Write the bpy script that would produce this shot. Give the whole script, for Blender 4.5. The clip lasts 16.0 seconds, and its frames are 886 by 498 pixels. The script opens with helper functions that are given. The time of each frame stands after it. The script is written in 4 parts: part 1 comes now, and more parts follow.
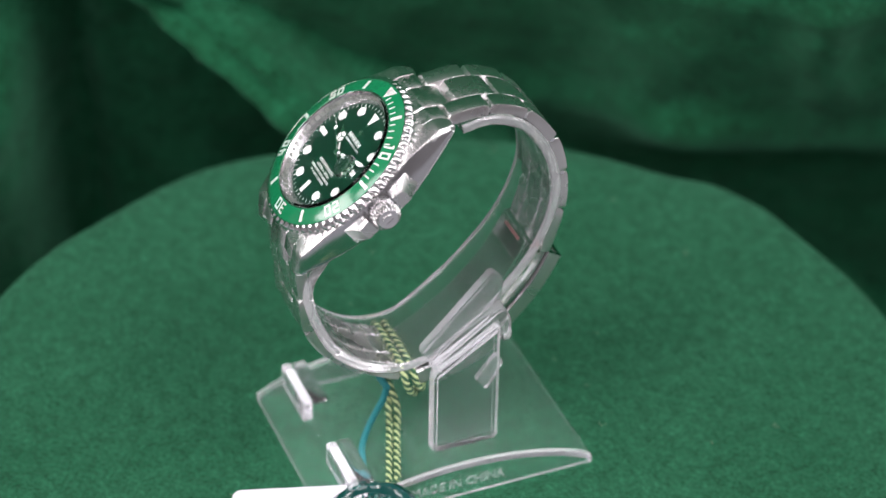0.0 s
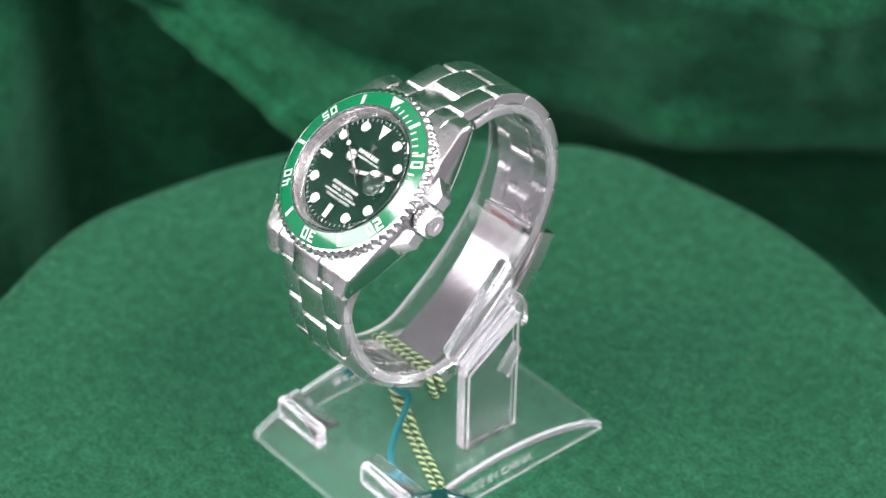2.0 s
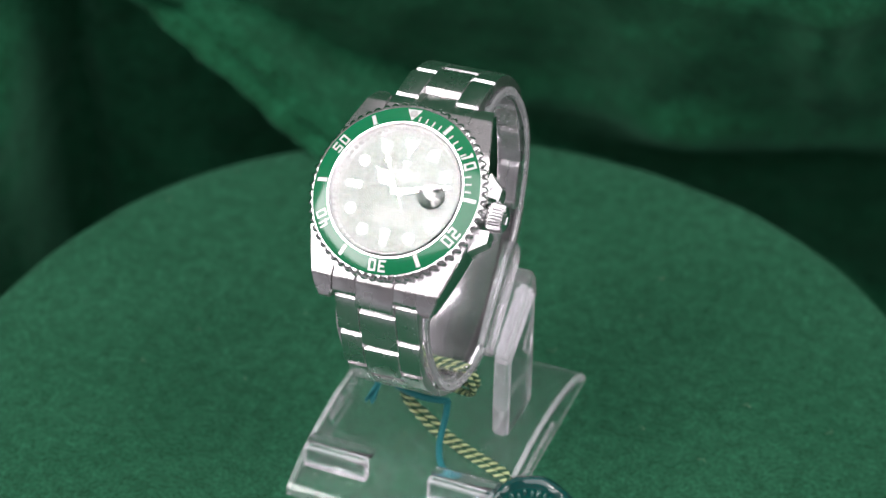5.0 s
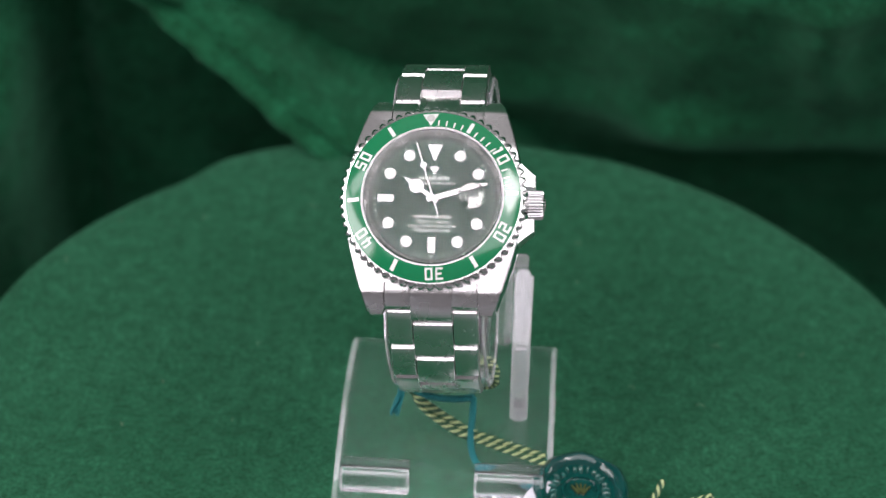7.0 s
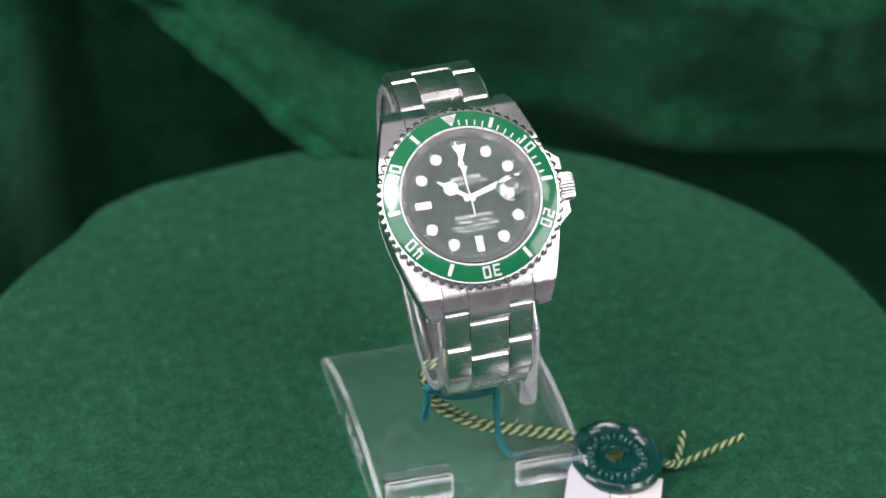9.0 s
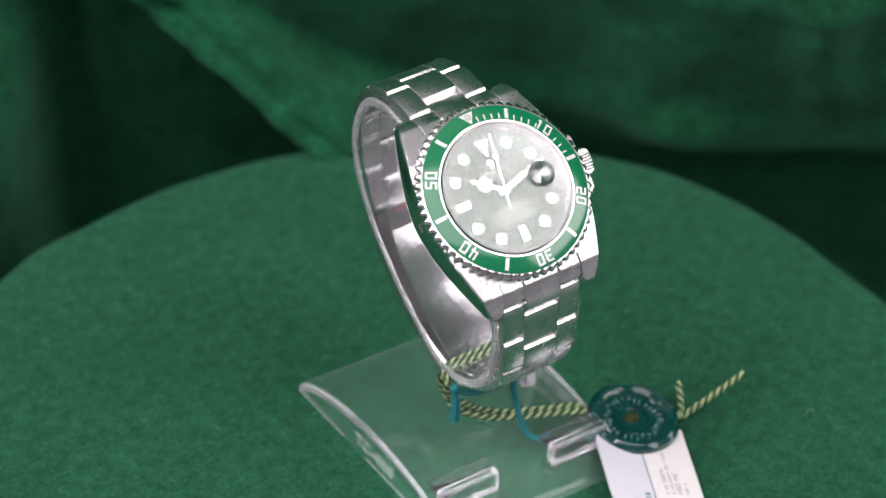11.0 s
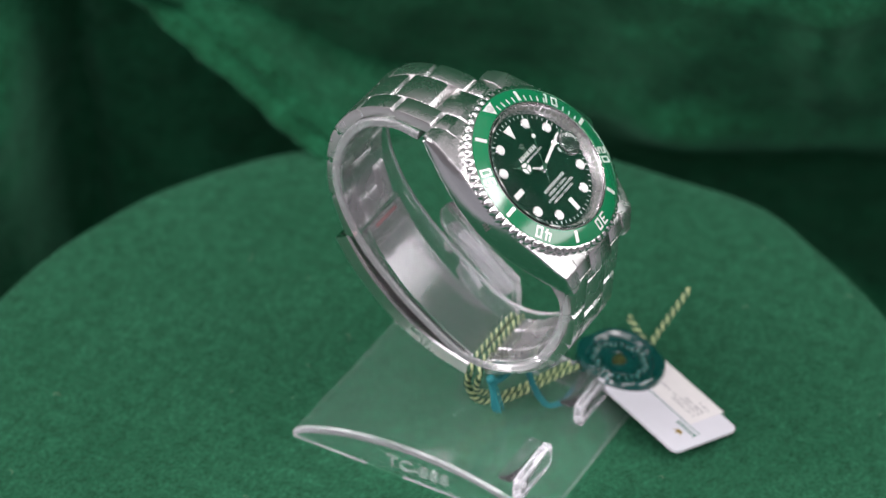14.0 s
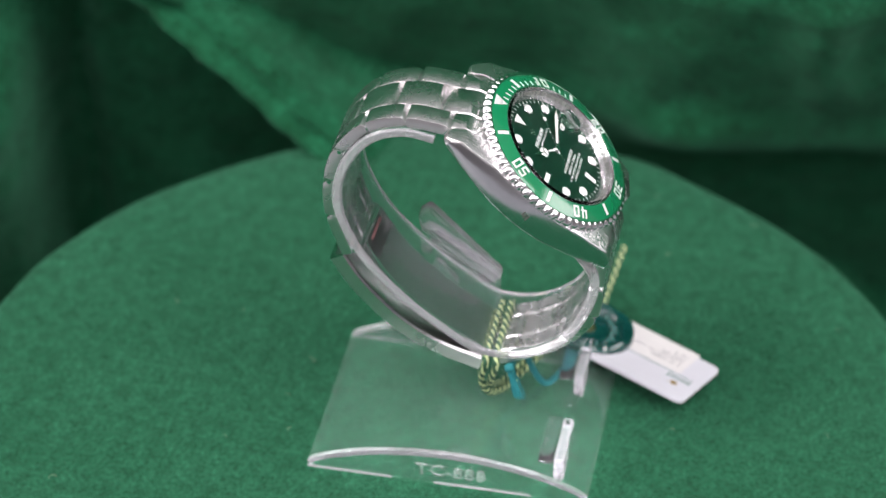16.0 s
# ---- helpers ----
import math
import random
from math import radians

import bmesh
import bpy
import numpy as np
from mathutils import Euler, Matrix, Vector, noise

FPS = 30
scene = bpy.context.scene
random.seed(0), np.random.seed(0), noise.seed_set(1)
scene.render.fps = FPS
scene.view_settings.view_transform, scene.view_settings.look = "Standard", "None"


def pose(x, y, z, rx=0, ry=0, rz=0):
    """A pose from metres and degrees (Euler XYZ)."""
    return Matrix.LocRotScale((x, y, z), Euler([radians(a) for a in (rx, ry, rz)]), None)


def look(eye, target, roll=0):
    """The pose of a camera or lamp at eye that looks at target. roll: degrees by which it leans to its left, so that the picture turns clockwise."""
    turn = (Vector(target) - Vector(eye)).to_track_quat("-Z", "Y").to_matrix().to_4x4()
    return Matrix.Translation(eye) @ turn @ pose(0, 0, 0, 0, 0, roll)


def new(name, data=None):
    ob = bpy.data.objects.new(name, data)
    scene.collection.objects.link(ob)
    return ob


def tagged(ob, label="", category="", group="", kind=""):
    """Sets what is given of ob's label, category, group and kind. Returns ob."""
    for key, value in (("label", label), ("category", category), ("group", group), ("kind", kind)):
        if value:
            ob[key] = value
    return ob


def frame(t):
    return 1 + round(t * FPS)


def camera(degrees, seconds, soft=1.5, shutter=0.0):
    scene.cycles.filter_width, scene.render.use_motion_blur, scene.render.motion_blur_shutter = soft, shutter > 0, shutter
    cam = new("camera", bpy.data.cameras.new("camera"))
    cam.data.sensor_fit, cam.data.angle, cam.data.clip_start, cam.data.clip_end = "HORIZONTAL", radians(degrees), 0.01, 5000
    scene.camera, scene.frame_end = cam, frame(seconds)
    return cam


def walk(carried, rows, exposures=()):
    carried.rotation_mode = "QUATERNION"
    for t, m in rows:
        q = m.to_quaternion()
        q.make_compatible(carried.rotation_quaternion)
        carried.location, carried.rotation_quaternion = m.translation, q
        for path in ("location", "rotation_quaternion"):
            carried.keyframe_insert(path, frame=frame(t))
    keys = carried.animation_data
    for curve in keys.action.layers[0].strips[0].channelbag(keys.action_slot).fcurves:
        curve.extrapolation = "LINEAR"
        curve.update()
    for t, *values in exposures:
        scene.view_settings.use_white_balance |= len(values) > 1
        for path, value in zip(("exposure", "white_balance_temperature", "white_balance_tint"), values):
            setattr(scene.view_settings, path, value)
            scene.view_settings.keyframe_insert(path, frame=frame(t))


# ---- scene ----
import math as _m

# ---------------------------------------------------------------- camera
cam = camera(18.58, 16.0, soft=1.5)
EYE = (0.0, -0.4973, 0.4203)
AIM = (-0.0003, 0.30566, -0.17612)
cam.data.dof.use_dof = True
cam.data.dof.focus_distance = 0.592
cam.data.dof.aperture_fstop = 12.5
walk(cam, [(0.0, look(EYE, AIM, 1.016)), (16.0, look(EYE, AIM, 1.016))],
     [(0.0, 0.44), (0.8, 0.62), (1.6, 0.79), (2.5, 0.76), (3.3, 0.44), (4.0, 0.18), (5.2, 0.07), (6.5, 0.04), (8.0, 0.07), (9.0, 0.05), (11.3, 0.12), (12.5, 0.20), (13.5, 0.19), (14.2, 0.30), (14.7, 0.50), (15.2, 0.64), (16.0, 0.62)])

# ---------------------------------------------------------------- light
world = bpy.data.worlds.new("world")
world.use_nodes = True
world.node_tree.nodes["Background"].inputs[0].default_value = (0.9, 0.95, 1.0, 1)
world.node_tree.nodes["Background"].inputs[1].default_value = 0.03
scene.world = world


def softbox(name, eye, target, sx, sy, power, color, spread=180):
    lamp = bpy.data.lights.new(name, "AREA")
    lamp.shape, lamp.size, lamp.size_y = "RECTANGLE", sx, sy
    lamp.energy, lamp.color, lamp.spread = power, color, radians(spread)
    ob = new(name, lamp)
    ob.matrix_world = look(eye, target)
    return ob


softbox("softbox_lamp", (-0.56, -0.38, 1.0), (-0.02, -0.03, 0.08), 0.38, 0.30, 4.4, (1.0, 0.95, 0.97))
softbox("softbox_lamp", (0.52, -0.34, 1.0), (-0.02, -0.03, 0.08), 0.38, 0.30, 2.9, (1.0, 0.95, 0.97))
# two dim panels added beside the softboxes for a grey reflection in the crystal
softbox("softbox_fill_lamp", (-0.87, -0.13, 0.96), (-0.02, -0.03, 0.08), 0.20, 0.34, 0.7, (1.0, 0.95, 1.0))
softbox("softbox_fill_lamp", (0.82, -0.17, 0.97), (-0.02, -0.03, 0.08), 0.18, 0.34, 0.65, (1.0, 0.95, 1.0))
softbox("overhead_diffuser_lamp", (0.0, -0.62, 1.02), (0, -0.03, 0.08), 1.5, 0.85, 8.0, (1.0, 0.93, 1.0))
# weak fill added above the back; no known lamp hangs there
softbox("rear_fill_lamp", (0.0, 0.55, 1.6), (0, 0.35, 0), 1.4, 0.9, 0.4, (1.0, 0.97, 0.97))
softbox("side_diffuser_lamp", (-1.36, -0.44, 0.74), (-0.02, -0.02, 0.08), 1.3, 0.55, 11.0, (1.0, 0.95, 0.98))
softbox("side_diffuser_lamp", (1.42, -0.36, 0.72), (-0.02, -0.02, 0.08), 1.3, 0.55, 7.4, (1.0, 0.95, 0.98))


# ---------------------------------------------------------------- materials
def nodes_of(name):
    m = bpy.data.materials.new(name)
    m.use_nodes = True
    nt = m.node_tree
    return m, nt, nt.nodes["Principled BSDF"]


def link_noise(nt, scale, detail=3.0, rough=0.6, vec=None):
    n = nt.nodes.new("ShaderNodeTexNoise")
    n.inputs["Scale"].default_value, n.inputs["Detail"].default_value = scale, detail
    n.inputs["Roughness"].default_value = rough
    if vec is None:
        vec = nt.nodes.new("ShaderNodeTexCoord").outputs["Object"]
    nt.links.new(vec, n.inputs["Vector"])
    return n


def ramp(nt, fac, stops):
    r = nt.nodes.new("ShaderNodeValToRGB")
    el = r.color_ramp.elements
    while len(el) < len(stops):
        el.new(0.5)
    for e, (p, c) in zip(el, stops):
        e.position, e.color = p, (*c, 1)
    nt.links.new(fac, r.inputs[0])
    return r


def mixed(nt, a, b, kind="MULTIPLY", fac=1.0):
    x = nt.nodes.new("ShaderNodeMix")
    x.data_type, x.blend_type = "RGBA", kind
    x.inputs[0].default_value = fac
    nt.links.new(a, x.inputs[6]), nt.links.new(b, x.inputs[7])
    return x.outputs[2]


def bump(nt, bsdf, height, strength, dist):
    b = nt.nodes.new("ShaderNodeBump")
    b.inputs["Strength"].default_value, b.inputs["Distance"].default_value = strength, dist
    nt.links.new(height, b.inputs["Height"])
    nt.links.new(b.outputs[0], bsdf.inputs["Normal"])


def felt_material(name, dark, light, fibre, tint_scale, sheen):
    m, nt, b = nodes_of(name)
    big = link_noise(nt, tint_scale, 4)
    fine = link_noise(nt, fibre, 5, 0.75)
    c1 = ramp(nt, big.outputs[0], [(0.3, dark), (0.7, light)])
    c2 = ramp(nt, fine.outputs[0], [(0.34, (0.45, 0.55, 0.48)), (0.5, (0.95, 0.95, 0.95)), (0.68, (1.7, 1.45, 1.6))])
    mott = link_noise(nt, fibre * 0.28, 4, 0.65)
    c3 = ramp(nt, mott.outputs[0], [(0.36, (0.70, 0.74, 0.70)), (0.5, (1, 1, 1)), (0.66, (1.28, 1.22, 1.26))])
    nt.links.new(mixed(nt, mixed(nt, c1.outputs[0], c2.outputs[0]), c3.outputs[0]), b.inputs["Base Color"])
    b.inputs["Roughness"].default_value = 0.95
    b.inputs["Specular IOR Level"].default_value = 0.15
    b.inputs["Sheen Weight"].default_value = sheen
    b.inputs["Sheen Roughness"].default_value = 0.5
    b.inputs["Sheen Tint"].default_value = (0.25, 0.7, 0.45, 1)
    mid = link_noise(nt, fibre * 0.33, 5, 0.7)
    bump(nt, b, mixed(nt, fine.outputs[1], mid.outputs[1], "ADD", 0.6), 0.9, 0.0009)
    return m


FELT = felt_material("green_felt", (0.0105, 0.080, 0.036), (0.0165, 0.102, 0.049), 900, 22, 0.12)
CLOTH = felt_material("green_velvet", (0.0060, 0.068, 0.027), (0.0098, 0.098, 0.042), 500, 14, 0.2)


def steel_material(name, rough, grain, color=(0.88, 0.865, 0.865), axis=0):
    m, nt, b = nodes_of(name)
    b.inputs["Metallic"].default_value = 1.0
    b.inputs["Base Color"].default_value = (*color, 1)
    co = nt.nodes.new("ShaderNodeTexCoord").outputs["Object"]
    mp = nt.nodes.new("ShaderNodeMapping")
    s = [200.0, 200.0, 200.0]
    s[axis] = 9000.0
    mp.inputs["Scale"].default_value = s
    nt.links.new(co, mp.inputs[0])
    n = link_noise(nt, 1.0, 2, 0.6, mp.outputs[0])
    sm = link_noise(nt, 120, 3, 0.6)
    r = nt.nodes.new("ShaderNodeMapRange")
    r.inputs[3].default_value, r.inputs[4].default_value = rough * 0.8, rough * 1.25
    nt.links.new(sm.outputs[0], r.inputs[0])
    nt.links.new(r.outputs[0], b.inputs["Roughness"])
    if grain > 0:
        bump(nt, b, n.outputs[0], grain, 0.00004)
    return m


BRUSHED = steel_material("brushed_steel", 0.26, 1.0, (0.80, 0.785, 0.785), axis=0)
SIDE = steel_material("worn_link_side_steel", 0.28, 0.3, (0.74, 0.73, 0.72), axis=1)
POLISHED = steel_material("polished_steel", 0.07, 0.0, (0.82, 0.81, 0.81))
FLANK = steel_material("worn_polished_steel", 0.16, 0.0, (0.66, 0.66, 0.67), axis=2)
FLANGE = steel_material("flange_steel", 0.22, 0.0, (0.62, 0.61, 0.62))
SATIN = steel_material("satin_steel", 0.14, 0.2, (0.80, 0.785, 0.785), axis=0)


def plain(name, color, rough=0.4, metal=0.0, coat=0.0, var=0.08, scale=300):
    m, nt, b = nodes_of(name)
    n = link_noise(nt, scale, 3)
    lo = tuple(c * (1 - var) for c in color)
    hi = tuple(min(1.0, c * (1 + var)) for c in color)
    c = ramp(nt, n.outputs[0], [(0.3, lo), (0.7, hi)])
    nt.links.new(c.outputs[0], b.inputs["Base Color"])
    b.inputs["Roughness"].default_value, b.inputs["Metallic"].default_value = rough, metal
    b.inputs["Coat Weight"].default_value = coat
    b.inputs["Coat Roughness"].default_value = 0.03
    return m


CERAMIC = plain("green_ceramic", (0.006, 0.175, 0.066), 0.12, 0.0, 1.0, 0.04, 900)
CERAMIC.node_tree.nodes["Principled BSDF"].inputs["Coat IOR"].default_value = 1.62
CERAMIC.node_tree.nodes["Principled BSDF"].inputs["Coat Roughness"].default_value = 0.13
LUME = plain("white_lume", (0.50, 0.495, 0.48), 0.55)
WHITEINK = plain("white_print", (0.55, 0.57, 0.55), 0.5)
PLATINUM = plain("platinum_fill", (0.80, 0.82, 0.80), 0.35, 0.3)
MARKGREY = plain("mark_grey", (0.18, 0.18, 0.17), 0.45, 0.6)
DARK = plain("dark_gap", (0.02, 0.02, 0.02), 0.6)
CARD = plain("white_card", (0.66, 0.65, 0.70), 0.35, 0, 0.2, 0.02)
CARDINK = plain("grey_print", (0.30, 0.29, 0.31), 0.6)
GREENINK = plain("green_print", (0.02, 0.16, 0.10), 0.6)
GOLDINK = plain("gold_print", (0.45, 0.30, 0.08), 0.4, 0.6)
OLDGOLD = plain("worn_gold", (0.11, 0.13, 0.05), 0.22, 0.5, 0.3, 0.3)
STICKER = plain("cream_sticker", (0.74, 0.71, 0.70), 0.6, 0, 0, 0.03)
SEAL = plain("green_resin", (0.0025, 0.048, 0.042), 0.16, 0, 0.8, 0.15, 200)
SEALRELIEF = plain("pale_relief", (0.02, 0.10, 0.085), 0.08, 0.0, 1.0, 0.4, 900)
TEAL = plain("teal_thread", (0.006, 0.16, 0.17), 0.7, 0, 0, 0.25, 2500)
GOLDCORD = plain("gold_thread", (0.48, 0.55, 0.27), 0.5, 0.0, 0.1, 0.25, 2500)
DARKCORD = plain("green_thread", (0.012, 0.07, 0.03), 0.6, 0, 0, 0.3, 2500)
REDLABEL = plain("faded_red_film", (0.34, 0.15, 0.15), 0.4)
LINT = plain("pale_lint", (0.16, 0.24, 0.15), 0.9)
WALLPAINT = plain("grey_wall_paint", (0.46, 0.45, 0.46), 0.9, 0, 0, 0.1, 3)
CEILPAINT = plain("white_ceiling_paint", (0.75, 0.75, 0.75), 0.9, 0, 0, 0.04, 3)
WOOD = plain("grey_laminate", (0.20, 0.205, 0.22), 0.4, 0, 0, 0.05, 12)


def sunburst_material():
    m, nt, b = nodes_of("green_sunburst_dial")
    co = nt.nodes.new("ShaderNodeTexCoord").outputs["Object"]
    sep = nt.nodes.new("ShaderNodeSeparateXYZ")
    nt.links.new(co, sep.inputs[0])
    at = nt.nodes.new("ShaderNodeMath")
    at.operation = "ARCTAN2"
    nt.links.new(sep.outputs[0], at.inputs[0]), nt.links.new(sep.outputs[1], at.inputs[1])
    n = nt.nodes.new("ShaderNodeTexNoise")
    n.noise_dimensions = "1D"
    n.inputs["Scale"].default_value = 60
    nt.links.new(at.outputs[0], n.inputs["W"])
    c = ramp(nt, n.outputs[0], [(0.3, (0.0008, 0.0155, 0.0078)), (0.7, (0.0014, 0.0225, 0.0120))])
    nt.links.new(c.outputs[0], b.inputs["Base Color"])
    b.inputs["Metallic"].default_value, b.inputs["Roughness"].default_value = 0.35, 0.30
    b.inputs["Specular IOR Level"].default_value = 0.12
    b.inputs["Anisotropic"].default_value = 0.6
    return m


DIAL = sunburst_material()


def clear_material(name, color, rough, ior, scratch=0.0, clear=1.0):
    m, nt, b = nodes_of(name)
    b.inputs["Base Color"].default_value = (*color, 1)
    b.inputs["Transmission Weight"].default_value = clear
    b.inputs["Roughness"].default_value, b.inputs["IOR"].default_value = rough, ior
    if scratch:
        n = link_noise(nt, 180, 5, 0.7)
        bump(nt, b, n.outputs[0], scratch, 0.0003)
    return m


ACRYLIC = clear_material("clear_acrylic", (0.90, 0.89, 0.92), 0.03, 1.47, 0.12, 0.984)
SAPPHIRE = clear_material("sapphire_glass", (1, 1, 1), 0.0, 1.42)
LENS = clear_material("lens_glass", (1, 1, 1), 0.0, 1.5)
FAINT = clear_material("moulded_acrylic", (0.92, 0.93, 0.93), 0.2, 1.46, 0.2, 0.9)
# part-opaque white: light gathered in the base's cut edges, put into the colour
LITRIM = clear_material("lit_acrylic_rim", (0.94, 0.94, 0.97), 0.12, 1.48, 0.3, 0.80)
MILKY = clear_material("milky_acrylic", (0.95, 0.95, 0.97), 0.05, 1.48, 0.4, 0.96)
# whiter still, for the bright glow along ring, post, hook and clip edges
EDGE = clear_material("lit_acrylic_edge", (0.95, 0.95, 0.98), 0.16, 1.48, 0.4, 0.76)

# ---------------------------------------------------------------- mesh helpers
MM = 0.001


def empty(name, m, label, category, group="", kind=""):
    ob = new(name)
    ob.matrix_world = m
    ob.empty_display_size = 0.01
    return tagged(ob, label, category, group, kind)


def part(name, bm, material, parent=None, label="", smooth=40, shadow=True, second=None, where=None):
    """One bmesh, in millimetres, linked as one mesh under its parent."""
    bmesh.ops.recalc_face_normals(bm, faces=bm.faces)
    if second:
        bm.normal_update()
        for f in bm.faces:
            if where(f.normal):
                f.material_index = 1
    bmesh.ops.scale(bm, vec=(MM, MM, MM), verts=bm.verts)
    me = bpy.data.meshes.new(name)
    bm.to_mesh(me)
    bm.free()
    if smooth:
        me.shade_smooth()
        me.set_sharp_from_angle(angle=radians(smooth))
    me.materials.append(material)
    if second:
        me.materials.append(second)
    ob = new(name, me)
    ob.parent = parent
    ob.visible_shadow = shadow
    if label:
        ob["label"] = label
    return ob


def add_grid(bm, rows, close_u=False, close_v=False):
    """Quads over rows of points."""
    vs = [[bm.verts.new(p) for p in r] for r in rows]
    nu, nv = len(vs), len(vs[0])
    for i in range(nu if close_u else nu - 1):
        for j in range(nv if close_v else nv - 1):
            a, b = vs[i][j], vs[i][(j + 1) % nv]
            c, d = vs[(i + 1) % nu][(j + 1) % nv], vs[(i + 1) % nu][j]
            bm.faces.new((a, b, c, d))
    return vs


def sweep(bm, sections):
    """A capped solid over closed sections."""
    vs = add_grid(bm, sections, close_v=True)
    bm.faces.new(vs[0]), bm.faces.new(list(reversed(vs[-1])))


def lathe(bm, profile, n=96, a0=0.0):
    """Closed profile of (r, z) turned round z."""
    rows = []
    for k in range(n):
        a = a0 + 2 * _m.pi * k / n
        rows.append([(r * _m.sin(a), r * _m.cos(a), z) for r, z in profile])
    add_grid(bm, rows, close_u=True, close_v=True)


def disc(bm, r, z0, z1, n=64, cx=0, cy=0, bevel=0.0):
    prof = [(r - bevel, z1), (r, z1 - bevel), (r, z0)] if bevel else [(r, z1), (r, z0)]
    rings = [[(cx + q * _m.sin(2 * _m.pi * k / n), cy + q * _m.cos(2 * _m.pi * k / n), z) for k in range(n)] for q, z in prof]
    sweep(bm, rings)


def box(bm, lo, hi, m=None, bevel=0.0):
    r = bmesh.ops.create_cube(bm, size=1.0)
    vs = r["verts"]
    for v in vs:
        v.co = Vector([l + (c + 0.5) * (h - l) for c, l, h in zip(v.co, lo, hi)])
    if bevel:
        es = list({e for v in vs for e in v.link_edges})
        out = bmesh.ops.bevel(bm, geom=es, offset=bevel, segments=2, profile=0.5, affect="EDGES")
        vs = list({v for f in out["faces"] for v in f.verts} | {v for v in vs if v.is_valid})
    if m is not None:
        for v in vs:
            v.co = m @ v.co
    return vs


def prism(bm, outline, z0, z1):
    sweep(bm, [[(x, y, z) for x, y in outline] for z in (z0, z1)])


def bar(bm, r0, r1, w, a, z0, z1, w1=None):
    """A bar along the radius, at a degrees clockwise from twelve."""
    s, c = _m.sin(radians(a)), _m.cos(radians(a))
    w1 = w if w1 is None else w1
    pts = [(-w / 2, r0), (w / 2, r0), (w1 / 2, r1), (-w1 / 2, r1)]
    prism(bm, [(x * c + y * s, -x * s + y * c) for x, y in pts], z0, z1)


def spline(pts, n):
    """n points evenly along a smooth curve through pts."""
    p = [Vector(q) for q in pts]
    p = [2 * p[0] - p[1]] + p + [2 * p[-1] - p[-2]]
    fine = []
    for i in range(1, len(p) - 2):
        for k in range(24):
            t = k / 24
            a, b, c, d = p[i - 1], p[i], p[i + 1], p[i + 2]
            fine.append(0.5 * ((2 * b) + (c - a) * t + (2 * a - 5 * b + 4 * c - d) * t * t + (3 * b - a - 3 * c + d) * t ** 3))
    fine.append(p[-2])
    acc = [0.0]
    for a, b in zip(fine, fine[1:]):
        acc.append(acc[-1] + (b - a).length)
    out = []
    for k in range(n):
        s = acc[-1] * k / (n - 1)
        i = min(max(j for j in range(len(acc)) if acc[j] <= s + 1e-12), len(fine) - 2)
        f = (s - acc[i]) / max(acc[i + 1] - acc[i], 1e-9)
        out.append(fine[i].lerp(fine[i + 1], f))
    return out, acc[-1]


def tube(bm, pts, r, sides=8, taper=1.0):
    path, _ = pts if isinstance(pts, tuple) else (pts, 0)
    secs = []
    up = Vector((0, 0, 1))
    for i, p in enumerate(path):
        d = (path[min(i + 1, len(path) - 1)] - path[max(i - 1, 0)]).normalized()
        s = d.cross(up)
        s = s.normalized() if s.length > 1e-3 else Vector((1, 0, 0))
        n = s.cross(d)
        q = r * (1 + (taper - 1) * i / (len(path) - 1))
        secs.append([p + q * (_m.cos(2 * _m.pi * k / sides) * s + _m.sin(2 * _m.pi * k / sides) * n) for k in range(sides)])
    sweep(bm, secs)


def text_bm(bm, words, size, m, depth=0.06, width=None):
    """Lettering in the built-in font, centred, size high, placed by m (millimetres)."""
    cu = bpy.data.curves.new("lettering", "FONT")
    cu.body, cu.size, cu.extrude, cu.align_x, cu.align_y = words, size, depth, "CENTER", "CENTER"
    cu.resolution_u = 2
    ob = bpy.data.objects.new("lettering", cu)
    scene.collection.objects.link(ob)
    bpy.context.view_layer.update()
    me = bpy.data.meshes.new_from_object(ob.evaluated_get(bpy.context.evaluated_depsgraph_get()))
    start = len(bm.verts)
    bm.from_mesh(me)
    bm.verts.ensure_lookup_table()
    fresh = bm.verts[start:]
    sx = width / (max(v.co.x for v in fresh) - min(v.co.x for v in fresh)) if width else 1.0
    for v in fresh:
        v.co = m @ Vector((v.co.x * sx, v.co.y, v.co.z))
    bpy.data.objects.remove(ob)
    bpy.data.curves.remove(cu)
    bpy.data.meshes.remove(me)


B = bmesh.new

# ---------------------------------------------------------------- room, table, draped cloth
def room():
    wall = lambda n, lo, hi, mat: tagged(part(n, _box_bm(lo, hi), mat, smooth=0), kind="structure")
    wall("wall_north", (-1900, 1900, -800), (1900, 2000, 1700), WALLPAINT)
    wall("wall_south", (-1900, -2000, -800), (1900, -1900, 1700), WALLPAINT)
    wall("wall_east", (1900, -2000, -800), (2000, 2000, 1700), WALLPAINT)
    wall("wall_west", (-2000, -2000, -800), (-1900, 2000, 1700), WALLPAINT)
    wall("floor", (-2000, -2000, -900), (2000, 2000, -800), WALLPAINT)
    wall("ceiling", (-2000, -2000, 1700), (2000, 2000, 1800), CEILPAINT)


def _box_bm(lo, hi, bevel=0.0):
    bm = B()
    box(bm, lo, hi, None, bevel)
    return bm


def table():
    t = empty("table", pose(0, 0, -0.80), "grey laminate table under the draped green cloth", "table")
    part("tabletop", _box_bm((-650, -480, 648), (650, 620, 678), 3), WOOD, t)
    for sx in (-600, 600):
        for sy in (-430, 570):
            part("leg", _box_bm((sx - 25, sy - 25, 0), (sx + 25, sy + 25, 648), 3), WOOD, t)


